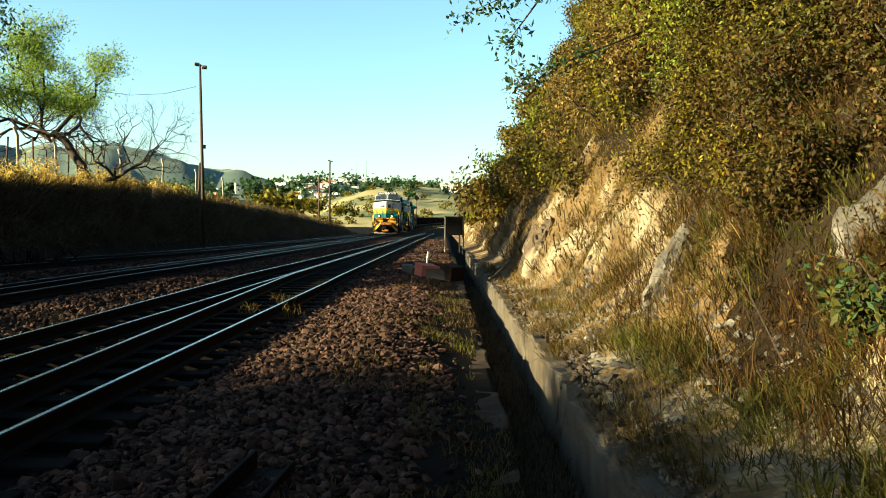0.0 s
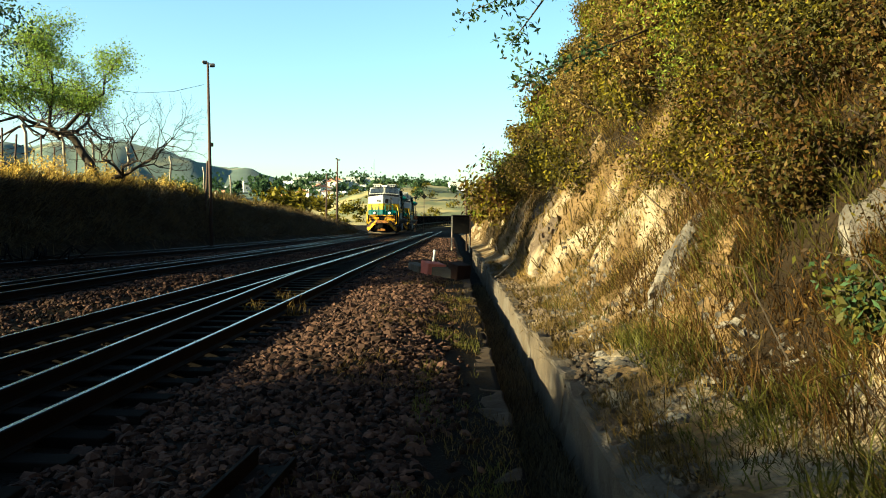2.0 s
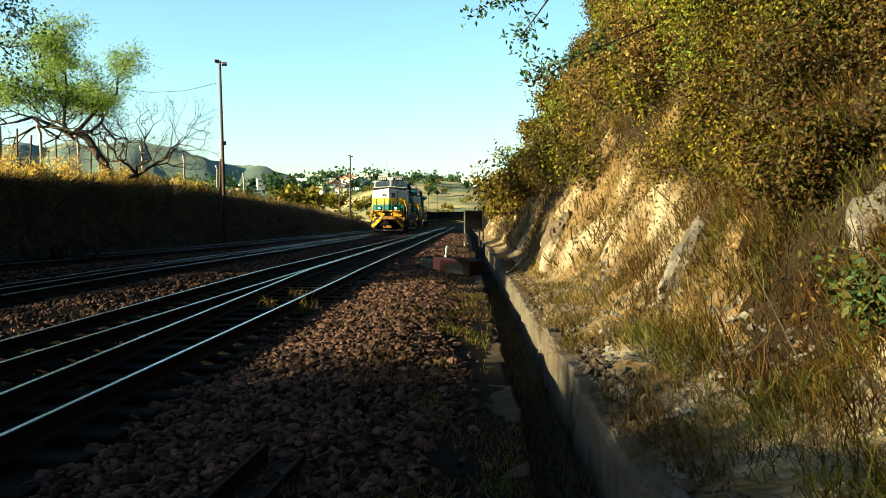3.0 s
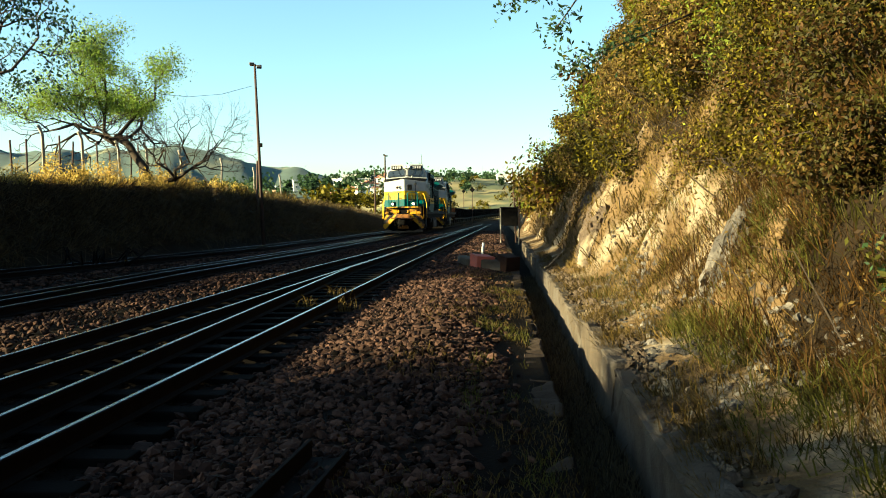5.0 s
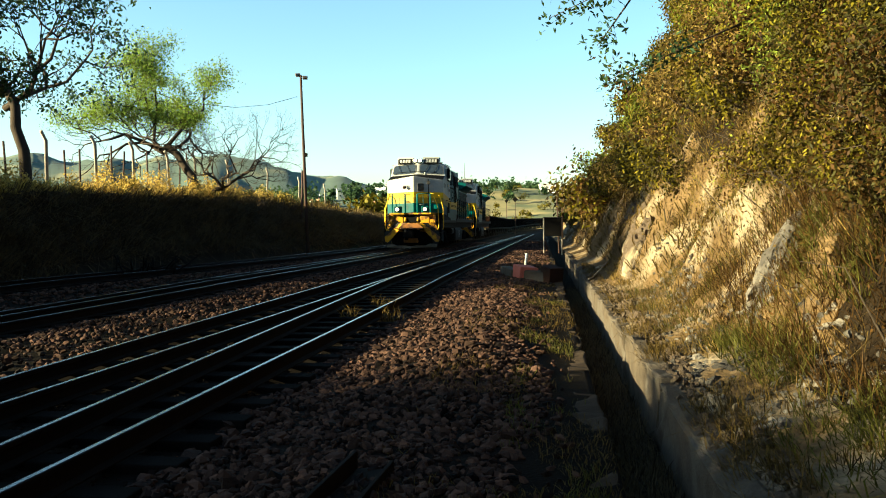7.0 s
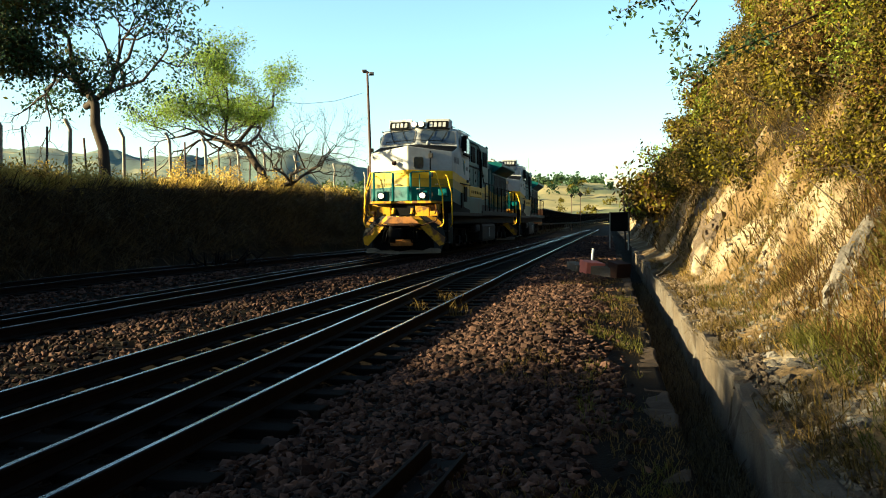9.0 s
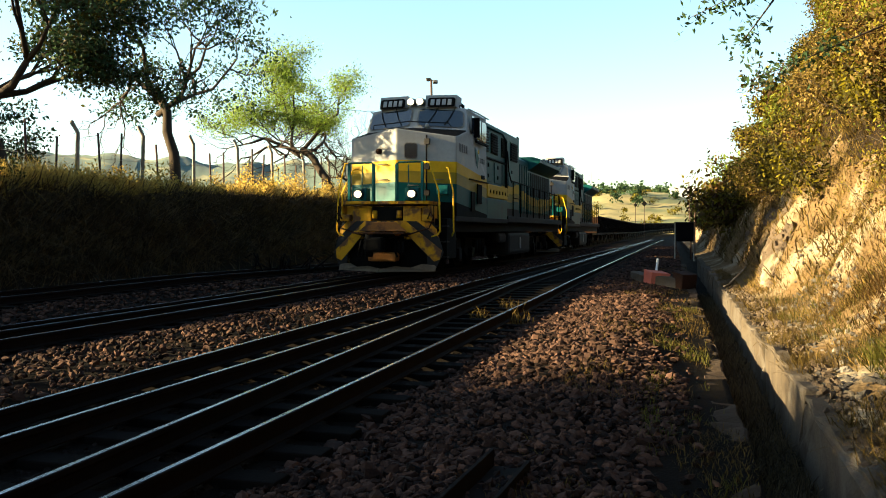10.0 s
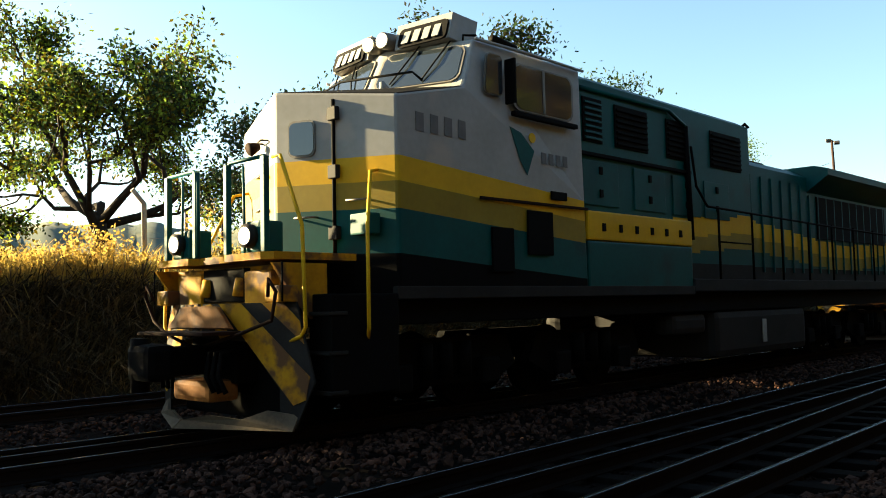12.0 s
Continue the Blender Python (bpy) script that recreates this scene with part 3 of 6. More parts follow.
        boxed("vent", side(3.10, 3.52, 1.78, 2.36, 0.03), M_BLACK, cab, 0.01, "black louvred opening")
        boxed("vent", side(3.82, 4.36, 2.02, 2.62, 0.03), M_BLACK, cab, 0.01, "black louvred opening")
        boxed("step_plate", side(4.35, 4.7, 2.80, 2.92, 0.03), M_BLACK, cab, 0.01)
        # emblem: a plain green wedge with an orange disc, and bars for the name
        em = part("emblem", rounded_pane(bmesh.new(), [(x, 3.52, 3.72), (x, 3.75, 3.66), (x, 4.02, 3.44), (x, 3.86, 3.10), (x, 3.72, 3.28)], (s, 0, 0), 0.006), M_GREEN, cab, "green wedge emblem")
        part("disc", rounded_pane(bmesh.new(), [(x, 3.98 + 0.07 * math.cos(q), 3.62 + 0.07 * math.sin(q)) for q in np.linspace(0, 6.0, 14)], (s, 0, 0), 0.009), M_YELLOW, em, "faded orange disc")
        for k in range(4):
            y0 = 4.18 + 0.16 * k
            part("bar", rounded_pane(bmesh.new(), [(x, y0, 3.29), (x, y0 + 0.10, 3.285), (x, y0 + 0.10, 3.44), (x, y0, 3.445)], (s, 0, 0), 0.005), M_BAR, cab, "grey bar")
            y0 = 1.82 + 0.24 * k
            part("bar", rounded_pane(bmesh.new(), [(x, y0, 3.44), (x, y0 + 0.13, 3.43), (x, y0 + 0.13, 3.66), (x, y0, 3.67)], (s, 0, 0), 0.005), M_BAR, cab, "grey bar")
        # gutter and grab irons
        tubed("gutter", [(s * 1.40, 2.95, 4.80), (s * 1.45, 4.0, 4.79), (s * 1.46, 5.2, 4.77)], 0.022, M_WHITE, cab, 6)
    # nose door with its small window, hinges, on one panel of the wedge
    pn = Vector((0.57, -1.45, 0)).normalized()

    def on_nose(u, z, s=1, o=0.0):
        return Vector((s * 1.45 * u, 0.95 + 0.58 * u, z)) + Vector((s * pn.x, pn.y, 0)) * o

    door = tubed("nose_door_seam", [on_nose(0.50, 1.98, 1, 0.01), on_nose(0.50, 3.86, 1, 0.01)], 0.022, M_BLACK, cab, 6, label="dark door seam")
    window(door, on_nose(0.14, 3.22), on_nose(0.34, 3.22), on_nose(0.34, 3.62), on_nose(0.14, 3.62), (pn.x, pn.y, 0), "nose_window", 0.06)
    for z in (2.25, 2.98, 3.68):
        p = on_nose(0.51, z, 1, 0.03)
        boxed("hinge", (p.x - 0.07, p.x + 0.07, p.y - 0.04, p.y + 0.03, z - 0.08, z + 0.08), M_GREY, cab, 0.01)
    for s, u, z in ((-1, 0.18, 3.50), (-1, 0.18, 3.05), (-1, 0.18, 2.62), (1, 0.62, 2.62), (1, 0.20, 2.45)):
        tubed("grab_iron", [on_nose(u, z, s), on_nose(u, z, s, 0.09), on_nose(u + 0.16, z, s, 0.09), on_nose(u + 0.16, z, s)], 0.014, M_STEEL, cab, 6)
    p = on_nose(0.3, 3.45, -1, 0.08)
    tubed("horn_bell", [p, p + Vector((0, -0.12, -0.05))], 0.05, M_RUST, cab, 10, 0.09)
    boxed("receptacle", (1.0, 1.3, 1.22, 1.4, 2.2, 2.45), M_GREEN, cab, 0.02, "green socket box")
    # roof: vents, antennas, horn, hand rail over the nose
    tubed("nose_rail", [(-1.1, 2.32, 4.20), (-1.05, 2.20, 4.30), (0, 2.0, 4.36), (1.05, 2.20, 4.30), (1.1, 2.32, 4.20)], 0.016, M_BLACK, cab, 6)
    tubed("wiper_motor", [(0.42, 2.35, 4.20), (0.42, 2.30, 4.33)], 0.08, M_WHITE, cab, 10, 0.03)
    boxed("roof_hatch", (0.5, 1.1, 4.2, 4.7, 4.86, 4.98), M_GREY, cab, 0.03)
    tubed("horn", [(0.9, 4.4, 4.94), (0.9, 4.4, 5.10), (0.9, 3.9, 5.13)], 0.03, M_BLACK, cab, 8, 0.06)
    tubed("antenna", [(1.15, 3.02, 4.80), (1.15, 3.02, 4.92), (1.25, 3.15, 4.92)], 0.018, M_BLACK, cab, 6)
    boxed("roof_cleat", (0.2, 0.5, 3.3, 3.5, 4.94, 5.03), M_STEEL, cab, 0.02)
    return cab


def hood_pick(p, n):
    if n.z > 0.6:
        return 0
    z = p.z
    w = 2.78 + 0.16 * math.sin((p.y - 8.2) * 0.55)
    return 0 if z > w else 1 if z > w - 0.34 else 2 if z > w - 0.62 else 3 if z > 1.95 else 4


def hoods(lo):
    mats = (M_GREEN, M_YELLOW, M_MUSTARD, M_GREEN, M_GREY)

    def shell(name, x, y0, y1, z0, z1, chamfer, label):
        bm = prism(bmesh.new(), [(-x, z0), (x, z0), (x, z1 - chamfer), (x - chamfer * 1.6, z1), (-x + chamfer * 1.6, z1), (-x, z1 - chamfer)], "y", y0, y1)
        for y in np.arange(y0 + 0.3, y1, 0.3):
            cut(bm, (0, y, 0), (0, 1, 0))
        for z in np.arange(2.0, 3.1, 0.06):
            cut(bm, (0, 0, z), (0, 0, 1))
        return painted(name, bm, mats, hood_pick, lo, label)

    aux = shell("auxiliary_hood", 1.32, 5.2, 10.9, 1.5, 4.86, 0.14, "green equipment hood behind the cab")
    eng = shell("engine_hood", 1.02, 10.9, 14.6, 1.5, 4.30, 0.20, "green engine hood with a yellow wave")
    rad = shell("radiator_hood", 1.02, 14.6, 20.0, 1.5, 4.05, 0.05, "green radiator hood")
    bm = prism(bmesh.new(), [(-1.0, 3.75), (1.0, 3.75), (1.48, 4.12), (1.48, 4.27), (1.2, 4.36), (-1.2, 4.36), (-1.48, 4.27), (-1.48, 4.12)], "y", 14.5, 20.2)
    part("radiator_wing", bm, M_GREEN, lo, "overhanging green radiator roof")
    for s in (1, -1):
        for y0, y1 in ((5.35, 5.85), (6.2, 7.15), (7.75, 8.45), (9.3, 10.5)):
            x = s * 1.323
            v = boxed("grille", (min(x, x + s * 0.02), max(x, x + s * 0.02), y0, y1, 3.78, 4.46), M_BLACK, aux, 0.008, "black air grille")
            for k in range(7):
                z = 3.82 + 0.09 * k
                boxed("slat", (min(x, x + s * 0.045), max(x, x + s * 0.045), y0 + 0.03, y1 - 0.03, z, z + 0.035), M_GREEN if y0 < 6.0 else M_BLACK, v, 0.004)
        for y in (5.3, 6.7, 7.9, 9.0):
            x = s * 1.323
            boxed("door", (min(x, x + s * 0.018), max(x, x + s * 0.018), y, y + 0.95, 2.82, 3.5), M_GREEN, aux, 0.01, "green access door")
            for z in (2.95, 3.3):
                boxed("latch", (min(x, x + s * 0.04), max(x, x + s * 0.04), y + 0.42, y + 0.5, z, z + 0.12), M_BLACK, aux, 0.008)
        x = s * 1.323
        boxed("pipe_cover", (min(x, x + s * 0.05), max(x, x + s * 0.05), 5.22, 8.5, 3.56, 3.62), M_BLACK, aux, 0.01)
        lock = boxed("locker", (min(s * 1.30, s * 1.44), max(s * 1.30, s * 1.44), 5.25, 8.3, 2.28, 2.72), M_YELLOW, lo, 0.03, "yellow side locker")
        boxed("locker", (min(s * 1.30, s * 1.43), max(s * 1.30, s * 1.43), 5.25, 8.3, 1.55, 2.27), M_GREEN, lo, 0.03, "grimy green side locker")
        for k in range(6):
            boxed("latch", (min(s * 1.43, s * 1.46), max(s * 1.43, s * 1.46), 5.6 + 0.45 * k, 5.68 + 0.45 * k, 2.42, 2.54), M_BLACK, lock, 0.006)
        for k in range(18):
            y = 11.05 + 0.5 * k
            x = s * 1.022
            boxed("hood_rib", (min(x, x + s * 0.03), max(x, x + s * 0.03), y, y + 0.05, 1.9, 3.9 if y < 14.4 else 3.7), M_GREEN, eng if y < 14.4 else rad, 0.006)
        boxed("radiator_screen", (min(s * 1.02, s * 1.05), max(s * 1.02, s * 1.05), 15.0, 19.7, 2.7, 3.7), M_BLACK, rad, 0.01, "black radiator screen")
        # walkway, hand rail and its posts
        boxed("walkway", (min(s * 0.95, s * 1.46), max(s * 0.95, s * 1.46), 8.3, 20.6, 1.50, 1.72), M_GREY, lo, 0.02, "grey side walkway")
        rail_ = tubed("handrail", [(s * 1.40, 8.45, 4.05), (s * 1.42, 8.55, 3.35), (s * 1.43, 8.9, 3.02), (s * 1.43, 14, 2.95), (s * 1.43, 20.2, 2.90), (s * 1.43, 20.5, 2.5)], 0.022, M_BLACK, lo, 6, label="dark walkway handrail")
        for k in range(9):
            y = 9.3 + 1.35 * k
            tubed("post", [(s * 1.43, y, 1.7), (s * 1.43, y, 2.98)], 0.022, M_BLACK, rail_, 6)
        tubed("mid_rail", [(s * 1.43, 9.3, 2.4), (s * 1.43, 10.65, 2.4)], 0.016, M_BLACK, rail_, 6)
        tubed("drain_pipe", [(s * 1.36, 8.35, 4.4), (s * 1.38, 8.4, 2.4)], 0.05, M_BLACK, lo, 6)
        tubed("roof_pipe", [(s * 1.34, 5.3, 4.58), (s * 1.36, 7.8, 4.60), (s * 1.38, 8.3, 4.4)], 0.035, M_GREEN, lo, 6)
    boxed("exhaust", (-0.5, 0.5, 12.6, 13.6, 4.28, 4.42), M_BLACK, eng, 0.04, "black exhaust stack")
    tubed("lifting_eye", [(1.2, 10.85, 4.72), (1.25, 10.95, 4.82), (1.3, 11.0, 4.74)], 0.03, M_BLACK, aux, 6)
    boxed("end_deck", (-1.46, 1.46, 20.0, 21.0, 1.5, 1.72), M_GREY, lo, 0.02)


def front_end(lo):
    """Platform, beam, plough, coupler, hoses, rails and lamps at the front."""
    deck = part("front_platform", prism(bmesh.new(), [(-1.12, 1.20), (-1.12, 0.10), (-1.0, 0.02), (-0.36, 0.02), (-0.30, 0.12), (0.30, 0.12), (0.36, 0.02), (1.0, 0.02), (1.12, 0.10), (1.12, 1.20)], "z", 1.90, 1.98), M_ORANGE, lo, "worn yellow front platform")
    boxed("end_plate", (-1.1, 1.1, 0.32, 0.50, 0.95, 1.86), M_ORANGE, lo, 0.03, "yellow end plate")
    for s in (1, -1):
        part("gusset", prism(bmesh.new(), [(0.05, 1.86), (0.75, 1.86), (0.75, 1.15), (0.45, 1.30)], "x", min(s * 1.12, s * 1.16), max(s * 1.12, s * 1.16)), M_ORANGE, lo)
        boxed("pocket", (min(s * 0.42, s * 0.9), max(s * 0.42, s * 0.9), 0.22, 0.34, 1.38, 1.80), M_ORANGE, lo, 0.03, "yellow pillar below the lamp")
        tubed("lifting_lug", [(s * 0.32, 0.26, 1.72), (s * 0.32, 0.22, 1.52)], 0.07, M_ORANGE, lo, 8)
        boxed("step_well", (min(s * 1.1, s * 1.46), max(s * 1.1, s * 1.46), 0.55, 1.5, 0.42, 1.52), M_BLACK, lo, 0.02, "black step well")
        for k in range(3):
            boxed("step", (min(s * 1.05, s * 1.48), max(s * 1.05, s * 1.48), 0.50, 0.75, 0.45 + 0.42 * k, 0.49 + 0.42 * k), M_GREY, lo, 0.008)
        # stair rails
        tubed("stair_rail", [(s * 0.95, 0.22, 3.02), (s * 1.10, 0.20, 3.02), (s * 1.32, 0.30, 2.25), (s * 1.36, 0.30, 1.18), (s * 1.30, 0.29, 1.08), (s * 1.12, 0.28, 1.02)], 0.021, M_YELLOW, lo, 8, label="yellow stair handrail")
        tubed("stair_rail", [(s * 1.18, 1.52, 2.98), (s * 1.30, 1.26, 2.92), (s * 1.50, 1.02, 2.25), (s * 1.52, 1.00, 1.16), (s * 1.44, 1.06, 1.02)], 0.021, M_YELLOW, lo, 8, label="yellow stair handrail")
        # front guard rails
        g = tubed("guard_rail", [(s * 0.28, 0.10, 1.98), (s * 0.28, 0.10, 2.96), (s * 0.36, 0.10, 3.02), (s * 0.95, 0.12, 3.02)], 0.024, M_GREEN, lo, 8, label="dark green guard rail")
        boxed("post", (min(s * 0.28, s * 0.34), max(s * 0.28, s * 0.34), 0.06, 0.13, 1.98, 3.0), M_GREEN, g, 0.01)
        boxed("post", (min(s * 0.92, s * 0.99), max(s * 0.92, s * 0.99), 0.08, 0.15, 1.98, 3.02), M_GREEN, g, 0.01)
        tubed("brace", [(s * 0.62, 0.10, 1.98), (s * 0.60, 0.10, 2.95)], 0.016, M_GREEN, g, 6)
        # lamp boxes
        d = boxed("marker_lamp", (min(s * 0.50, s * 0.86), max(s * 0.50, s * 0.86), 0.12, 0.42, 1.99, 2.34), M_GREEN, lo, 0.03, "dark green lamp box")
        tubed("bezel", [(s * 0.70, 0.14, 2.17), (s * 0.70, 0.04, 2.17)], 0.13, M_GREY, d, 18)
        tubed("lens", [(s * 0.70, 0.06, 2.17), (s * 0.70, 0.03, 2.17)], 0.095, lo["lamp"] and M_LAMPON or M_GLASS, d, 18)
        # uncoupling lever
        tubed("uncoupling_lever", [(s * 0.18, -0.10, 0.98), (s * 0.7, -0.06, 1.10), (s * 1.15, 0.04, 1.25), (s * 1.28, 0.0, 1.55), (s * 1.20, -0.03, 1.68), (s * 1.12, 0.02, 1.50)], 0.02, M_RUST, lo, 6)
        # plough: two raked wings with warning stripes
        def on_wing(x, z, o=0.0):
            return Vector((s * x, -0.03 + 0.30 * x - 0.05 * (1.42 - z) - o, z))
        n = Vector((s * 0.28, -1, 0.05)).normalized()

        def plate(name, pts, o, t, material, parent, label):
            return part(name, rounded_pane(bmesh.new(), [on_wing(x, z, o) for x, z in pts], n, t), material, parent, label)

        pl = plate("plough_wing", [(0.04, 1.44), (1.20, 1.44), (1.44, 0.60), (1.24, 0.12), (1.06, 0.14), (1.04, 0.52), (0.62, 1.02), (0.04, 1.06)], 0, 0.03, M_GREY, lo, "grey plough wing")
        plate("stripe", [(0.26, 1.44), (0.54, 1.44), (1.40, 0.66), (1.36, 0.42), (1.22, 0.36)], 0.034, 0.008, M_ORANGE, pl, "grimy yellow warning stripe")
        plate("stripe", [(0.80, 1.44), (1.06, 1.44), (1.26, 1.24), (1.32, 1.0)], 0.034, 0.008, M_ORANGE, pl, "rusty yellow stripe")
        plate("stripe", [(0.05, 1.42), (0.16, 1.44), (0.44, 1.06), (0.30, 1.05)], 0.034, 0.008, M_ORANGE, pl, "rusty yellow stripe")
        part("blade", rounded_pane(bmesh.new(), [(0, -0.36, 0.09), (s * 1.26, 0.22, 0.10), (s * 1.26, 0.30, 0.26), (s * 0.95, 0.14, 0.30), (s * 0.7, 0.0, 0.20), (s * 0.35, -0.16, 0.24), (0, -0.26, 0.17)], n, 0.03), M_BLADE, pl, "bare dusty steel blade")
        boxed("jack_pad", (min(s * 0.95, s * 1.2), max(s * 0.95, s * 1.2), 0.10, 0.34, 1.44, 1.62), M_ORANGE, lo, 0.02)
        # brake hoses
        for k in range(3):
            x = s * (0.30 + 0.11 * k)
            tubed("brake_hose", [(x, 0.15, 0.95), (x + s * 0.02, -0.14, 0.9), (x + s * 0.05, -0.20, 0.66), (x + s * 0.10, -0.14, 0.48)], 0.028, M_BLACK, lo, 8)
        tubed("chain", [(s * 1.25, 0.1, 1.86), (s * 1.25, 0.1, 1.45)], 0.012, M_BLACK, lo, 5)
    # Solid black panel in place of the shade below the platform.
    boxed("platform_shade", (-0.40, 0.40, 0.24, 0.34, 1.46, 1.84), M_BLACK, lo, 0.01, "black panel for the shade under the platform")
    part("centre_apron", rounded_pane(bmesh.new(), [(-0.62, -0.04, 1.16), (0.62, -0.04, 1.16), (0.34, -0.02, 1.40), (-0.34, -0.02, 1.40)], (0, -1, 0.3), 0.05), M_OCHRE, lo, "ochre apron plate")
    # Black backing panel stands for the shadow inside the plough opening.
    boxed("plough_shade", (-1.05, 1.05, 0.40, 0.60, 0.14, 1.0), M_BLACK, lo, 0.02, "black panel for the shade behind the plough")
    boxed("step_board", (-0.66, 0.66, -0.44, 0.06, 1.10, 1.14), M_RUST, lo, 0.01, "rusty foot board")
    cp = boxed("coupler", (-0.16, 0.16, -0.55, 0.4, 0.66, 0.98), M_BLACK, lo, 0.05, "black knuckle coupler")
    boxed("knuckle", (-0.26, 0.20, -0.78, -0.45, 0.62, 1.02), M_BLACK, cp, 0.08)
    tubed("knuckle_pin", [(-0.14, -0.68, 0.5), (-0.14, -0.68, 1.08)], 0.10, M_BLACK, cp, 12)
    boxed("draft_pocket", (-0.42, 0.42, 0.10, 0.5, 0.55, 1.12), M_BLACK, lo, 0.03)
    boxed("carrier", (-0.36, 0.36, -0.18, 0.2, 0.36, 0.60), M_OCHRE, lo, 0.06, "ochre coupler carrier")


def wheelset(lo, y):
    ob = tube(bmesh.new(), [(-0.66, 0, 0), (0.66, 0, 0)], 0.09, 12)
    for s in (1, -1):
        tube(ob, [(s * 0.46, 0, 0), (s * 0.58, 0, 0)], 0.48, 24)
        tube(ob, [(s * 0.44, 0, 0), (s * 0.47, 0, 0)], 0.51, 24)
        for k in range(6):
            a = math.pi * k / 3
            tube(ob, [(s * 0.57, 0.28 * math.cos(a), 0.28 * math.sin(a)), (s * 0.60, 0.28 * math.cos(a), 0.28 * math.sin(a))], 0.07, 6)
    w = part("wheelset", ob, M_BLACK, lo, "worn steel wheelset")
    w.location = (0, y, 0.49)
    return w


def running_gear(lo):
    boxed("underframe", (-1.30, 1.30, 0.9, 20.9, 1.15, 1.5), M_BLACK, lo, 0.02, "black underframe")
    boxed("side_sill", (-1.455, 1.455, 1.5, 8.3, 1.45, 1.60), M_GREY, lo, 0.01)
    boxed("fuel_tank", (-1.30, 1.30, 9.3, 13.4, 0.28, 1.15), M_GREY, lo, 0.14, "grey fuel tank")
    for s in (1, -1):
        boxed("tank_gauge", (min(s * 1.30, s * 1.33), max(s * 1.30, s * 1.33), 11.2, 11.35, 0.5, 0.95), M_WHITE, lo, 0.01)
        boxed("air_reservoir", (min(s * 0.9, s * 1.25), max(s * 0.9, s * 1.25), 7.9, 9.1, 0.75, 1.12), M_GREY, lo, 0.12)
    wheels = []
    for y0 in (1.9, 5.1, 14.3, 17.5):
        for s in (1, -1):
            bm = prism(bmesh.new(), [(y0 - 0.6, 0.55), (y0 - 0.2, 0.35), (y0 + 1.9, 0.35), (y0 + 2.3, 0.55), (y0 + 2.1, 0.95), (y0 - 0.4, 0.95)], "x", min(s * 0.78, s * 0.92), max(s * 0.78, s * 0.92))
            bg = part("bogie_frame", bm, M_BLACK, lo, "black bogie side frame")
            for k in (0.05, 1.65):
                boxed("axle_box", (min(s * 0.88, s * 1.05), max(s * 0.88, s * 1.05), y0 + k - 0.18, y0 + k + 0.18, 0.32, 0.66), M_BLACK, bg, 0.04)
            for k in (0.5, 0.85, 1.2):
                tubed("spring", [(s * 0.98, y0 + k, 0.45), (s * 0.98, y0 + k, 0.9)], 0.09, M_BLACK, bg, 10)
        wheels += [wheelset(lo, y0 + 0.05), wheelset(lo, y0 + 1.65)]
    return wheels


def build_loco(y, lit, label):
    lo = thing("locomotive", track_pose(y), label, "locomotive", "locomotives of the train")
    lo["lamp"] = lit
    nose_cab(lo)
    hoods(lo)
    front_end(lo)
    wheels = running_gear(lo)
    for ob in lo.children_recursive:
        k = 1.0 if ob in wheels else 1.03
        ob.data.transform(Matrix.Diagonal((1.10 if k > 1 else 1.0, k, 1.005 if k > 1 else 1.0, 1)))
        ob.location = (ob.location.x, ob.location.y * 1.03, ob.location.z)
    return lo, wheels


START = 103.84
loco, wheels_a = build_loco(START, True, "pale grey, yellow and green diesel freight locomotive with lamps lit")
loco_b, wheels_b = build_loco(START + 22.7, False, "pale grey, yellow and green diesel locomotive coupled behind the leader")


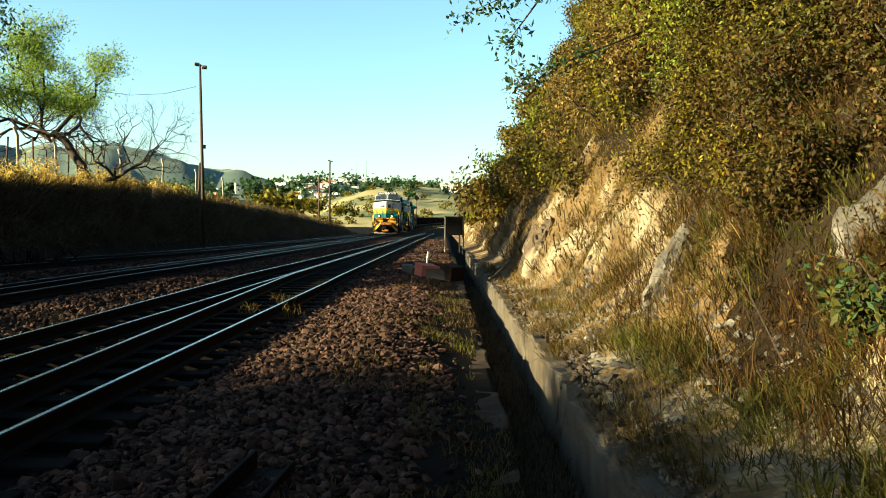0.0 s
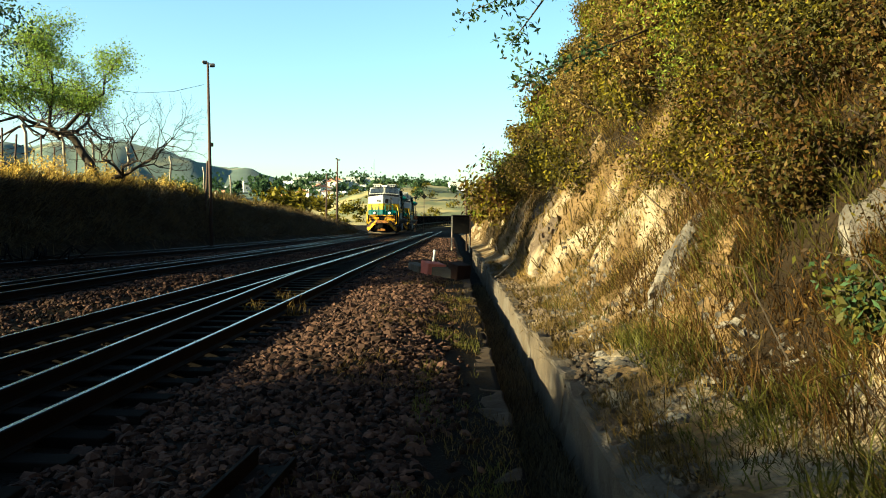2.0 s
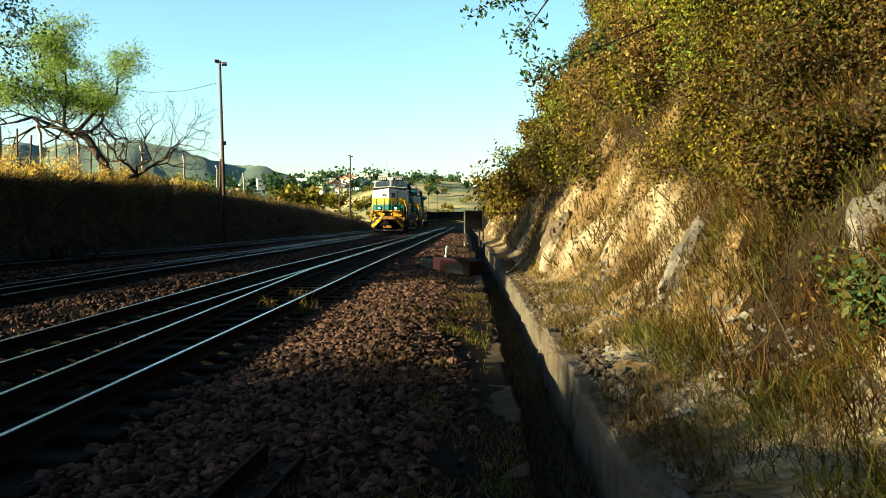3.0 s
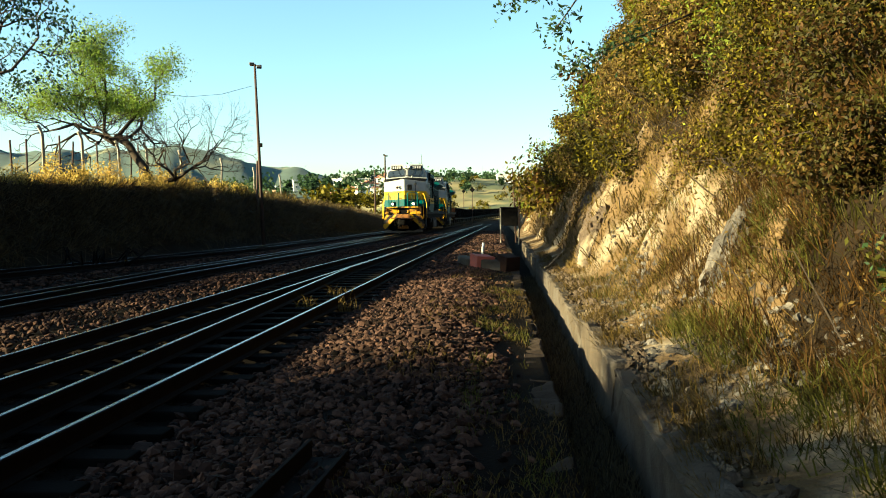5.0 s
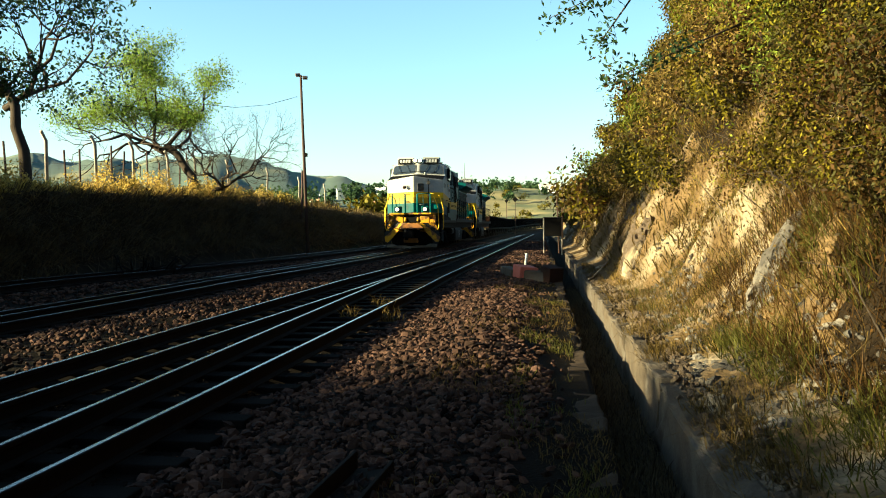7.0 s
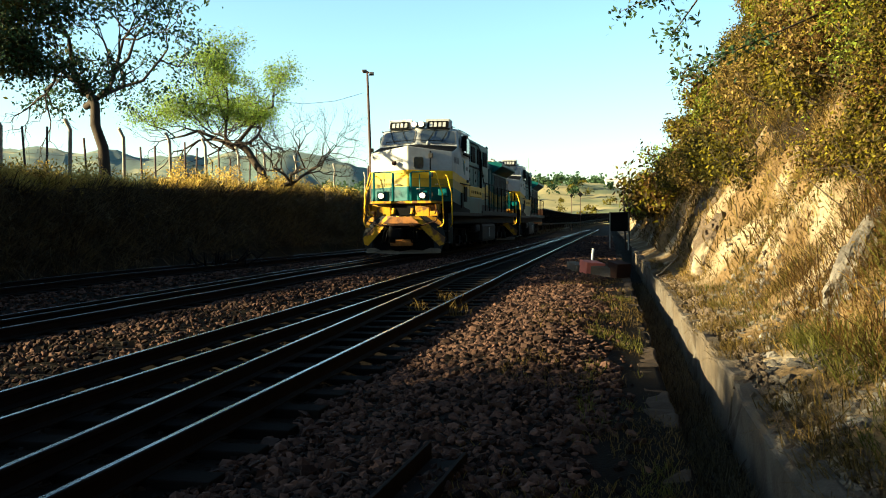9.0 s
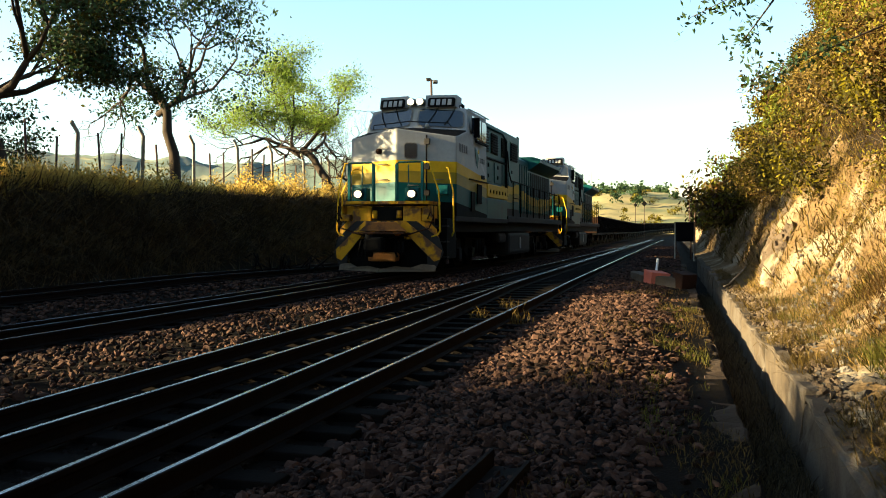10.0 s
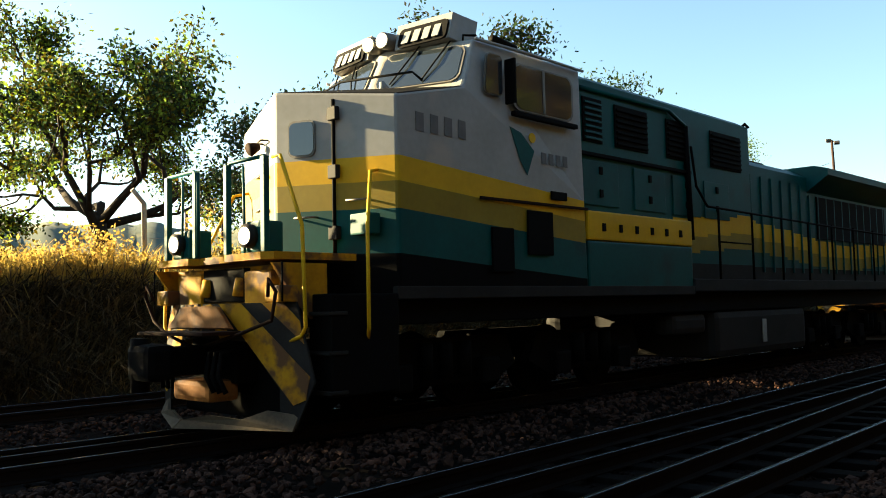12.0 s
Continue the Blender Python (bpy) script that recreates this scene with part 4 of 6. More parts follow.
def build_wagon(y):
    w = thing("ore_wagon", track_pose(y, 8), "rusty dark open ore wagon coupled in the train", "freight wagon", "ore wagons of the train")
    bm = bmesh.new()
    prof = [(-1.30, 1.05), (1.30, 1.05), (1.42, 2.30), (1.34, 2.30), (1.22, 1.15), (-1.22, 1.15), (-1.34, 2.30), (-1.42, 2.30)]
    prism(bm, prof, "y", 0.45, 9.0)
    for y0 in (0.45, 8.92):
        prism(bm, [(-1.22, 1.12), (1.22, 1.12), (1.33, 2.28), (-1.33, 2.28)], "y", y0, y0 + 0.08)
    part("body", bm, M_RUST, w, "rust-brown open body")
    for s in (1, -1):
        for k in range(8):
            y0 = 0.6 + 1.17 * k
            part("rib", prism(bmesh.new(), [(s * 1.30, 1.05), (s * 1.38, 1.05), (s * 1.50, 2.28), (s * 1.42, 2.28)], "y", y0, y0 + 0.09), M_BLACK, w)
        boxed("top_rail", (min(s * 1.36, s * 1.48), max(s * 1.36, s * 1.48), 0.45, 9.0, 2.26, 2.36), M_BLACK, w, 0.015)
        boxed("sill", (min(s * 1.0, s * 1.34), max(s * 1.0, s * 1.34), 0.35, 9.1, 0.88, 1.06), M_BLACK, w, 0.02)
        for y0 in (1.0, 6.3):
            part("bogie_frame", prism(bmesh.new(), [(y0, 0.42), (y0 + 2.1, 0.42), (y0 + 1.7, 0.78), (y0 + 0.4, 0.78)], "x", min(s * 0.7, s * 0.85), max(s * 0.7, s * 0.85)), M_BLACK, w)
    bm = bmesh.new()
    n = 10
    vs = [[bm.verts.new((-1.28 + 2.56 * i / 6, 0.6 + 8.2 * j / n, 1.95 + 0.22 * math.sin(math.pi * i / 6) + 0.06 * fbm(i, j * 0.7))) for i in range(7)] for j in range(n + 1)]
    for j in range(n):
        for i in range(6):
            bm.faces.new((vs[j][i], vs[j][i + 1], vs[j + 1][i + 1], vs[j + 1][i]))
    part("ore_load", bm, M_RUST, w, "dark red-brown heaped ore", True)
    boxed("coupler", (-0.15, 0.15, -0.1, 0.5, 0.7, 0.95), M_BLACK, w, 0.03)
    ws = []
    for y0 in (1.25, 2.85, 6.55, 8.15):
        ob = tube(bmesh.new(), [(-0.6, 0, 0), (0.6, 0, 0)], 0.07, 8)
        for s in (1, -1):
            tube(ob, [(s * 0.46, 0, 0), (s * 0.57, 0, 0)], 0.40, 18)
        q = part("wheelset", ob, M_BLACK, w)
        q.location = (0, y0, 0.40)
        ws.append(q)
    return w


WAGON, WAGONS = 9.5, 22
first = build_wagon(START + 45.2)
wagons = [first] + [copy_thing(first, track_pose(START + 45.2 + WAGON * k, 8)) for k in range(1, WAGONS)]


def travel(t):
    """How far the train has run, in metres."""
    return 8.2 * t

# ---- loose cover: stones, grass, leaves ----
RNG = np.random.default_rng(7)


def stone_kinds(n=6):
    bm = bmesh.new()
    bmesh.ops.create_icosphere(bm, subdivisions=1, radius=1.0)
    v = np.array([p.co[:] for p in bm.verts])
    f = np.array([[q.index for q in p.verts] for p in bm.faces])
    bm.free()
    kinds = []
    for k in range(n):
        r = np.random.default_rng(k)
        w = v * r.uniform(0.55, 1.2, (len(v), 1)) * r.uniform(0.55, 1.3, 3)
        kinds.append(w)
    return kinds, f


STONES, STONE_F = stone_kinds()


def turns(n):
    """n random turns, as matrices."""
    q = RNG.normal(size=(n, 4))
    q /= np.linalg.norm(q, axis=1, keepdims=True)
    w, x, y, z = q.T
    return np.stack([1 - 2 * (y * y + z * z), 2 * (x * y - z * w), 2 * (x * z + y * w), 2 * (x * y + z * w), 1 - 2 * (x * x + z * z), 2 * (y * z - x * w),
                     2 * (x * z - y * w), 2 * (y * z + x * w), 1 - 2 * (x * x + y * y)], -1).reshape(-1, 3, 3)


def stones(name, places, sizes, material, parent):
    n = len(places)
    kind = RNG.integers(0, len(STONES), n)
    base = np.stack(STONES)[kind]
    v = np.einsum("nij,nkj->nki", turns(n), base) * np.asarray(sizes)[:, None, None]
    v[:, :, 2] *= 0.8
    v += np.asarray(places)[:, None]
    k = base.shape[1]
    f = (STONE_F[None] + (np.arange(n) * k)[:, None, None]).reshape(-1, 3)
    return mesh_np(name, v.reshape(-1, 3), f, material, parent)


def blades(name, roots, lengths, width, lean, material, parent=None, droop=0.35, up=(0, 0, 1)):
    """Grass: one bent, tapering strip a blade."""
    roots, n = np.asarray(roots, float), len(roots)
    lengths = np.asarray(lengths)[:, None]
    a = RNG.uniform(0, 2 * np.pi, n)
    side = np.stack([np.cos(a), np.sin(a), 0 * a], 1)
    d = np.asarray(up, float) + np.asarray(lean) * 1.0 + RNG.normal(size=(n, 3)) * 0.55
    d /= np.linalg.norm(d, axis=1, keepdims=True)
    b = RNG.uniform(0, 2 * np.pi, n)
    bend = np.stack([np.cos(b), np.sin(b), -0.8 + 0 * b], 1) * droop
    mid, tip = roots + d * lengths * 0.55, roots + d * lengths + bend * lengths * RNG.uniform(0.2, 1.0, (n, 1))
    w = side * width * RNG.uniform(0.6, 1.4, (n, 1))
    v = np.stack([roots - w, roots + w, mid - w * 0.8, mid + w * 0.8, tip - w * 0.15, tip + w * 0.15], 1).reshape(-1, 3)
    f = np.array([[0, 1, 3, 2], [2, 3, 5, 4]])[None] + (np.arange(n) * 6)[:, None, None]
    return mesh_np(name, v, f.reshape(-1, 4), material, parent)


def leaves(name, places, length, width, material, parent=None, hang=0.0):
    """Many small pointed leaves, folded a little along the middle."""
    places, n = np.asarray(places, float), len(places)
    t = turns(n)
    ax, nm = t[:, :, 0].copy(), t[:, :, 2]
    ax[:, 2] -= hang
    ax /= np.linalg.norm(ax, axis=1, keepdims=True)
    sd = np.cross(nm, ax)
    sd /= np.linalg.norm(sd, axis=1, keepdims=True) + 1e-9
    s = RNG.uniform(0.6, 1.35, (n, 1))
    L, W = length * s, width * s
    v = np.stack([places, places + ax * L * 0.45 + sd * W, places + ax * L, places + ax * L * 0.45 - sd * W], 1).reshape(-1, 3)
    f = np.arange(n * 4).reshape(-1, 4)
    return mesh_np(name, v, f, material, parent)


def scatter(n, x0, x1, y0, y1, power=1.0):
    """Places on the yard; power above 1 draws them nearer."""
    x, y = RNG.uniform(x0, x1, n), y0 + (y1 - y0) * RNG.uniform(0, 1, n) ** power
    return x, y


def on_yard(x, y, lift=0.0):
    return np.array([(a, b, sheet_z(a, b) + lift) for a, b in zip(x, y)])


# ballast
bed = thing("ballast_bed", pose(0, 0, 0), "loose brown-grey broken ballast stone", "ballast", kind="structure")
px_, py_ = scatter(24000, -2.45, 0.24, 1.3, 32, 1.9)
keep = (px_ < 0.12 - 0.02 * py_ + 0.15 * np.sin(py_)) | (RNG.random(len(px_)) < 0.10)
px_, py_ = px_[keep], py_[keep]
pl = on_yard(px_, py_, 0.008)
sz = RNG.uniform(0.016, 0.045, len(pl)) * (1 + 0.012 * py_) * (1 + 0.6 * (RNG.random(len(pl)) < 0.06))
near = np.where((py_ < 7.5) & (px_ > -1.9) & (sz > 0.026))[0][:300]
rest = np.setdiff1d(np.arange(len(pl)), near)
tagged(stones("loose_stones", pl[rest], sz[rest], M_BALLAST, bed), kind="stuff")
xf, yf = scatter(7000, -2.3, 0.3, 28, 80, 1.3)
tagged(stones("loose_stones", on_yard(xf, yf), RNG.uniform(0.035, 0.085, len(xf)) * (1 + 0.006 * yf), M_BALLAST, bed), kind="stuff")
q1, y1 = scatter(11000, 0, 1, 1.5, 70, 1.7)
lo_, hi_ = np.array([track_x(y) + 0.75 for y in y1]), np.array([RX[0](y) - 0.12 for y in y1])
x1 = lo_ + (hi_ - lo_) * q1
pl1 = on_yard(x1, y1)
pl1[:, 2] += 0.10 * np.sin(np.pi * q1) ** 0.7
tagged(stones("loose_stones", pl1, RNG.uniform(0.02, 0.048, len(pl1)) * (1 + 0.012 * y1), M_BALLAST, bed), kind="stuff")
q2, y2 = scatter(7000, 0, 1, 2, 60, 1.5)
lo_, hi_ = np.array([other_x(y) + 0.7 for y in y2]), np.array([track_x(y) - 0.75 for y in y2])
pl2 = on_yard(lo_ + (hi_ - lo_) * q2, y2)
pl2[:, 2] += 0.08 * np.sin(np.pi * q2)
tagged(stones("loose_stones", pl2, RNG.uniform(0.025, 0.05, len(pl2)) * (1 + 0.012 * y2), M_BALLAST, bed), kind="stuff")
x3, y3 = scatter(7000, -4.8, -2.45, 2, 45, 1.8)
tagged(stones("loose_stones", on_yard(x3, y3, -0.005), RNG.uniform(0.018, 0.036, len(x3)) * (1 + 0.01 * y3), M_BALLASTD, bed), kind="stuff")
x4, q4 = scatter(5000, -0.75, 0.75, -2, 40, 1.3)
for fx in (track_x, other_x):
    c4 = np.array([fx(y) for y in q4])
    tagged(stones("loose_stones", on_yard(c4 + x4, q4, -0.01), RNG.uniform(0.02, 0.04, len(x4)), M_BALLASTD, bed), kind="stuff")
xb, yb = scatter(3500, -2.45, 0.2, -4, 1.4)
tagged(stones("loose_stones", on_yard(xb, yb), RNG.uniform(0.016, 0.045, len(xb)), M_BALLAST, bed), kind="stuff")
STONE_MESH = []
for w in STONES:
    me = bpy.data.meshes.new("stone")
    me.from_pydata([tuple(p) for p in w], [], [tuple(int(i) for i in q) for q in STONE_F])
    me.materials.append(M_BALLAST)
    STONE_MESH.append(me)
for i in near:
    ob = new("stone", STONE_MESH[int(i) % len(STONE_MESH)])
    ob.parent = bed
    ob.matrix_basis = Matrix.LocRotScale(pl[i], Euler(RNG.uniform(0, 6, 3)), Vector((1, 1, 0.8)) * float(sz[i]))
tagged(stones("rubble", on_yard(*scatter(2600, 0.52, 0.98, 1.5, 22, 1.5)), RNG.uniform(0.012, 0.03, 2600), M_CONC, ditch), kind="stuff")

# growth on the yard and in the ditch
def patchy(n, x0, x1, y0, y1, power, freq, thr, seed):
    x, y = scatter(n, x0, x1, y0, y1, power)
    k = np.array([fbm(a * freq, b * freq, seed) > thr for a, b in zip(x, y)])
    return x[k], y[k]


gx, gy = patchy(26000, -1.0, 0.5, 3.5, 34, 1.3, 0.8, 0.02, 4)
tagged(blades("dry_yard_grass", on_yard(gx, gy), RNG.uniform(0.02, 0.085, len(gx)) * (1 + 0.02 * gy), 0.0028, (0, 0, 0), M_STRAW), "dry yellow grass among the stones", "grass", kind="stuff")
gx, gy = patchy(5000, -0.25, 0.4, 4.5, 16, 1.2, 0.9, 0.12, 14)
tagged(blades("green_weeds", on_yard(gx, gy), RNG.uniform(0.03, 0.15, len(gx)), 0.003, (0, 0, 0), M_GRASS), "sparse green weeds on the yard", "weeds", kind="stuff")
gx, gy = scatter(15000, 0.53, 0.99, 2.0, 24, 1.3)
tagged(blades("ditch_grass", on_yard(gx, gy), RNG.uniform(0.06, 0.26, len(gx)), 0.0035, (0, 0, 0), M_STRAWD), "dry grass in the ditch", "grass", kind="stuff")

# ---- the cut slope: grass, shrubs, rock ----


def slope_table():
    """The face as a table, for quick lookups."""
    yy, s_ = np.arange(-6, 75, 0.25), np.arange(0, 14.2, 0.2)
    tab = np.array([[slope_point(y, s) for s in s_] for y in yy])
    return yy, s_, tab


TY, TS, TAB = slope_table()


def on_slope(y, s):
    iy, is_ = np.clip((y + 6) / 0.25, 0, len(TY) - 1.001), np.clip(s / 0.2, 0, len(TS) - 1.001)
    a, b = iy.astype(int), is_.astype(int)
    u, w = (iy - a)[:, None], (is_ - b)[:, None]
    return TAB[a, b] * (1 - u) * (1 - w) + TAB[a + 1, b] * u * (1 - w) + TAB[a, b + 1] * (1 - u) * w + TAB[a + 1, b + 1] * u * w


def slope_scatter(n, y0, y1, s0, s1, power, freq, thr, seed, tilt=0.0):
    y, s = y0 + (y1 - y0) * RNG.random(n) ** power, RNG.uniform(s0, s1, n)
    k = np.array([fbm(a * freq, b * freq, seed) + tilt * (b - s0) > thr for a, b in zip(y, s)])
    return y[k], s[k]


cover = thing("slope_grass", pose(0, 0, 0), "thick dry grass and weeds over the cutting", "grass", kind="stuff")
OUT = np.array((-0.45, -0.1, 0.1))
for n, y0, y1, s0, s1, pw, fr, th, sd, mt, l0, l1, wd in (
        (8000, 2.3, 10.5, 1.2, 4, 1.0, 0.8, 0.1, 15, M_LEAFB, 0.15, 0.5, 0.004),
        (14000, 2.3, 10.5, 0.9, 5, 1.0, 0.9, -0.05, 17, M_LEAFB, 0.15, 0.55, 0.004),
        (12000, 2.3, 9.5, 0.6, 4, 1.0, 0.9, 0.08, 19, M_GRASS, 0.12, 0.45, 0.0045),
        (14000, 1.5, 22, 0.02, 1.4, 1.3, 0.9, -0.02, 11, M_STRAW, 0.05, 0.24, 0.0035),
        (9000, 1.5, 13, 2.0, 8, 1.1, 0.6, 0.08, 13, M_LEAFO, 0.15, 0.45, 0.004),
        (60000, 1.5, 34, 0.8, 11, 1.4, 0.55, 0.00, 21, M_STRAW, 0.06, 0.26, 0.004),
        (14000, 1.5, 12, 0.9, 6, 1.1, 0.5, 0.0, 31, M_LEAFB, 0.08, 0.30, 0.004),
        (26000, 1.5, 40, 1.5, 12, 1.3, 0.5, 0.05, 41, M_GRASS, 0.07, 0.26, 0.005),
        (16000, 1.5, 16, 0.3, 3, 1.2, 0.9, 0.10, 51, M_GRASS, 0.05, 0.22, 0.004),
        (14000, -5, 1.8, 0.1, 9, 1.0, 0.6, -0.10, 25, M_STRAW, 0.08, 0.36, 0.005),
        (30000, 7.5, 24, 0.5, 5.0, 1.0, 0.8, 0.06, 63, M_GOLD, 0.06, 0.24, 0.004),
        (24000, 8, 30, 2.6, 8.0, 1.0, 0.6, 0.05, 65, M_GOLD, 0.12, 0.40, 0.005),
        (4000, 3, 9, 0.9, 4.5, 1.0, 0.9, 0.2, 67, M_GOLD, 0.12, 0.50, 0.004),
        (22000, 14, 70, 0.8, 12, 1.2, 0.3, -0.05, 61, M_STRAW, 0.15, 0.5, 0.012)):
    y, s = slope_scatter(n, y0, y1, s0, s1, pw, fr, th, sd)
    blades("grass", on_slope(y, s), RNG.uniform(l0, l1, len(y)), wd, OUT, mt, cover, 0.6)


for n, y0, y1, s0, s1, fr, th, sd, mt, lf, up in ((32000, 1.5, 26, 1.6, 12, 0.6, 0.02, 81, M_STRAW, 0.045, 0.10), (26000, 1.5, 30, 2.4, 12, 0.5, 0.03, 91, M_LEAF, 0.045, 0.16),
                                                  (26000, 1.5, 24, 1.4, 10, 0.7, 0.05, 95, M_LEAFB, 0.045, 0.10), (7000, 8, 22, 3.0, 12, 0.8, 0.25, 99, M_LEAFG, 0.06, 0.2)):
    y, s = slope_scatter(n, y0, y1, s0, s1, 1.4, fr, th, sd)
    p = on_slope(y, s) + RNG.normal(size=(len(y), 3)) * up + (-up * 0.8, 0, up * 0.4)
    leaves("litter", p, lf, lf * 0.24, mt, cover, 0.2)


def shrub(name, y, s, r, mats, n, leaf, label, height=1.0):
    """A bush on the slope: forked stems and several clumps of leaves, uneven and with gaps."""
    p = on_slope(np.array([y]), np.array([s]))[0]
    b = thing(name, pose(*p), label, "shrub", "shrubs on the cutting")
    ends = []
    bm = bmesh.new()
    for k in range(9):
        a = RNG.uniform(0, 6.28)
        e = np.array((-0.55 * r + 0.6 * r * math.cos(a), 0.9 * r * math.sin(a), r * height * RNG.uniform(0.3, 1.25)))
        m = e * 0.5 + RNG.normal(size=3) * 0.12 * r
        tube(bm, [(0.1, 0, -0.1), tuple(m), tuple(e)], 0.018 * r + 0.006, 5, 0.004)
        ends.append(e)
    part("stem_clump", bm, M_BARK, b, "thin brown stems")
    ends = np.array(ends)
    for j, mt in enumerate(mats):
        k = n // len(mats)
        c = ends[RNG.integers(0, len(ends), k)] * RNG.uniform(0.55, 1.1, (k, 1)) + RNG.normal(size=(k, 3)) * 0.22 * r
        leaves("foliage", c, leaf, leaf * 0.22, mt, b, 0.5)
    return b


for k in range(105):
    y = 3.0 + 34 * RNG.random() ** 1.4
    s = RNG.uniform(2.9 + 0.12 * max(14 - abs(y - 12), 0) * 0.6, 12.2)
    if y < 9 and s < 5 and RNG.random() < 0.6:
        s += 3
    r = RNG.uniform(0.4, 0.85)
    mats = [(M_LEAF, M_LEAFB), (M_LEAF, M_LEAFO), (M_LEAFO, M_LEAFG), (M_LEAF, M_STRAW), (M_LEAF, M_LEAFG), (M_LEAFO, M_LEAFO), (M_LEAFB, M_LEAF)][int(RNG.integers(0, 7))]
    shrub("bush", y, s, r, mats, int(1700 + 900 * r), 0.052 + 0.0016 * y, "yellow-green scrub bush on the cutting")
for k in range(50):
    y, s, r = 2.6 + 9.5 * RNG.random(), RNG.uniform(4.0, 12.2), RNG.uniform(0.4, 0.75)
    mats = [(M_LEAF, M_LEAFO), (M_LEAFO, M_LEAF), (M_LEAFO, M_LEAFG), (M_STRAW, M_LEAFB)][k % 4]
    shrub("bush", y, s, r, mats, 2000, 0.052, "olive and brown scrub bush on the cutting")
for k in range(28):
    y, s, r = 4.2 + 7.5 * RNG.random(), RNG.uniform(2.6, 6.0), RNG.uniform(0.28, 0.52)
    mats = [(M_LEAF, M_LEAFB), (M_STRAW, M_LEAFO, M_LEAF), (M_LEAF, M_STRAW), (M_LEAFB, M_LEAFO)][k % 4]
    shrub("bush", y, s, r, mats, 1900, 0.05, "tangled yellow and brown scrub bush on the cutting")
for y, s, r in ((5.6, 3.2, 0.42), (6.8, 2.6, 0.36), (7.6, 3.6, 0.45), (5.0, 4.2, 0.5), (8.4, 2.9, 0.36), (6.3, 3.9, 0.45)):
    shrub("bush", y, s, r, (M_LEAFB, M_STRAW, M_LEAFO), 2600, 0.05, "tangled brown and straw-coloured scrub on the cutting")
for y, s, r in ((10.4, 4.0, 0.28), (9.4, 6.0, 0.4), (12.4, 5.6, 0.5), (11.4, 6.9, 0.5), (10.2, 8.0, 0.6), (13.5, 6.3, 0.55), (14.5, 8.8, 0.6)):
    shrub("leafy_bush", y, s, r, (M_LEAFG, M_LEAF, M_LEAF), 1500, 0.10, "bright green drooping bush on the cutting")
for k in range(50):
    y, s, r = 12.5 + 18 * RNG.random(), RNG.uniform(2.8, 7.5), RNG.uniform(0.4, 0.85)
    mats = [(M_LEAF, M_GOLD), (M_LEAFB, M_GOLD), (M_LEAF, M_LEAFO), (M_GOLD, M_STRAW)][k % 4]
    shrub("bush", y, s, r, mats, 1700, 0.085, "golden and olive scrub bush on the cutting")
for k in range(22):
    y, s = RNG.uniform(32, 78), RNG.uniform(2.0, 12.5)
    shrub("bush", y, s, RNG.uniform(0.8, 1.5), [(M_LEAF, M_LEAFB), (M_LEAF, M_STRAW), (M_LEAFB, M_LEAFG)][k % 3], 900, 0.24, "olive scrub bush high on the cutting", 0.8)


for y, s, r in ((5.2, 1.9, 0.26), (4.8, 1.9, 0.22), (4.6, 3.4, 0.4), (9.6, 5.4, 0.35)):
    shrub("leafy_bush", y, s, r, (M_LEAFO, M_LEAFD, M_GRASS), 520, 0.07, "dark green leafy bush low on the cutting")


def boulder(y, s, dims, turn, label, material=M_ROCK, sink=0.25):
    p = on_slope(np.array([y]), np.array([s]))[0]
    bm = bmesh.new()
    bmesh.ops.create_icosphere(bm, subdivisions=4, radius=1.0)
    sd = RNG.uniform(0, 50)
    for v in bm.verts:
        c = v.co.copy()
        v.co *= 1 + 0.34 * fbm(c.x * 1.3 + sd, c.y * 1.3, c.z * 1.3) + 0.16 * abs(fbm(c.x * 3.5, c.y * 3.5 + sd, c.z * 3.5)) - 0.10 * abs(fbm(c.x * 8, c.y * 8 + sd, c.z * 8))
        v.co = Vector((v.co.x * dims[0], v.co.y * dims[1], v.co.z * dims[2]))
    ob = part("boulder", bm, material, None, "", False)
    ob.matrix_world = pose(p[0] + sink * dims[0], p[1], p[2], *turn)
    return tagged(ob, label, "rock", "rocks of the cutting")


boulder(6.1, 2.35, (0.30, 0.36, 0.54), (8, 12, 12), "pale grey boulder standing out of dry grass", M_ROCK, 0.95)
boulder(4.4, 1.2, (0.22, 0.20, 0.24), (0, 10, 40), "half-buried boulder at the foot of the cutting", M_ROCKD, 1.0)
boulder(9.2, 1.75, (0.20, 0.30, 0.66), (-6, 27, 0), "pale slanting rock rib in the cutting", M_ROCK, 0.1)
boulder(9.9, 3.2, (0.18, 0.34, 0.85), (-4, 26, 0), "slanting brown rock rib in the cutting", M_ROCKD, 0.75)
boulder(10.1, 4.9, (0.20, 0.38, 1.0), (0, 25, 0), "weathered brown rock high in the cutting", M_ROCKD, 0.7)
boulder(6.9, 4.6, (0.20, 0.34, 0.8), (0, 25, 8), "weathered brown rock high in the cutting", M_ROCKD, 0.7)
for yb_, sb_, db_ in ((17.2, 1.3, (0.30, 0.55, 0.70)), (18.6, 1.7, (0.34, 0.6, 0.95)), (20.3, 1.5, (0.34, 0.8, 0.85)), (22.8, 1.8, (0.4, 1.0, 1.0)), (27.0, 1.8, (0.4, 1.4, 1.1))):
    boulder(yb_, sb_, db_, (-24, 22, 6), "dark weathered rock shoulder beside the ditch", M_ROCKD, 0.75)
y, s = slope_scatter(2200, 2, 18, 0.15, 1.7, 1.2, 0.7, -0.1, 71)
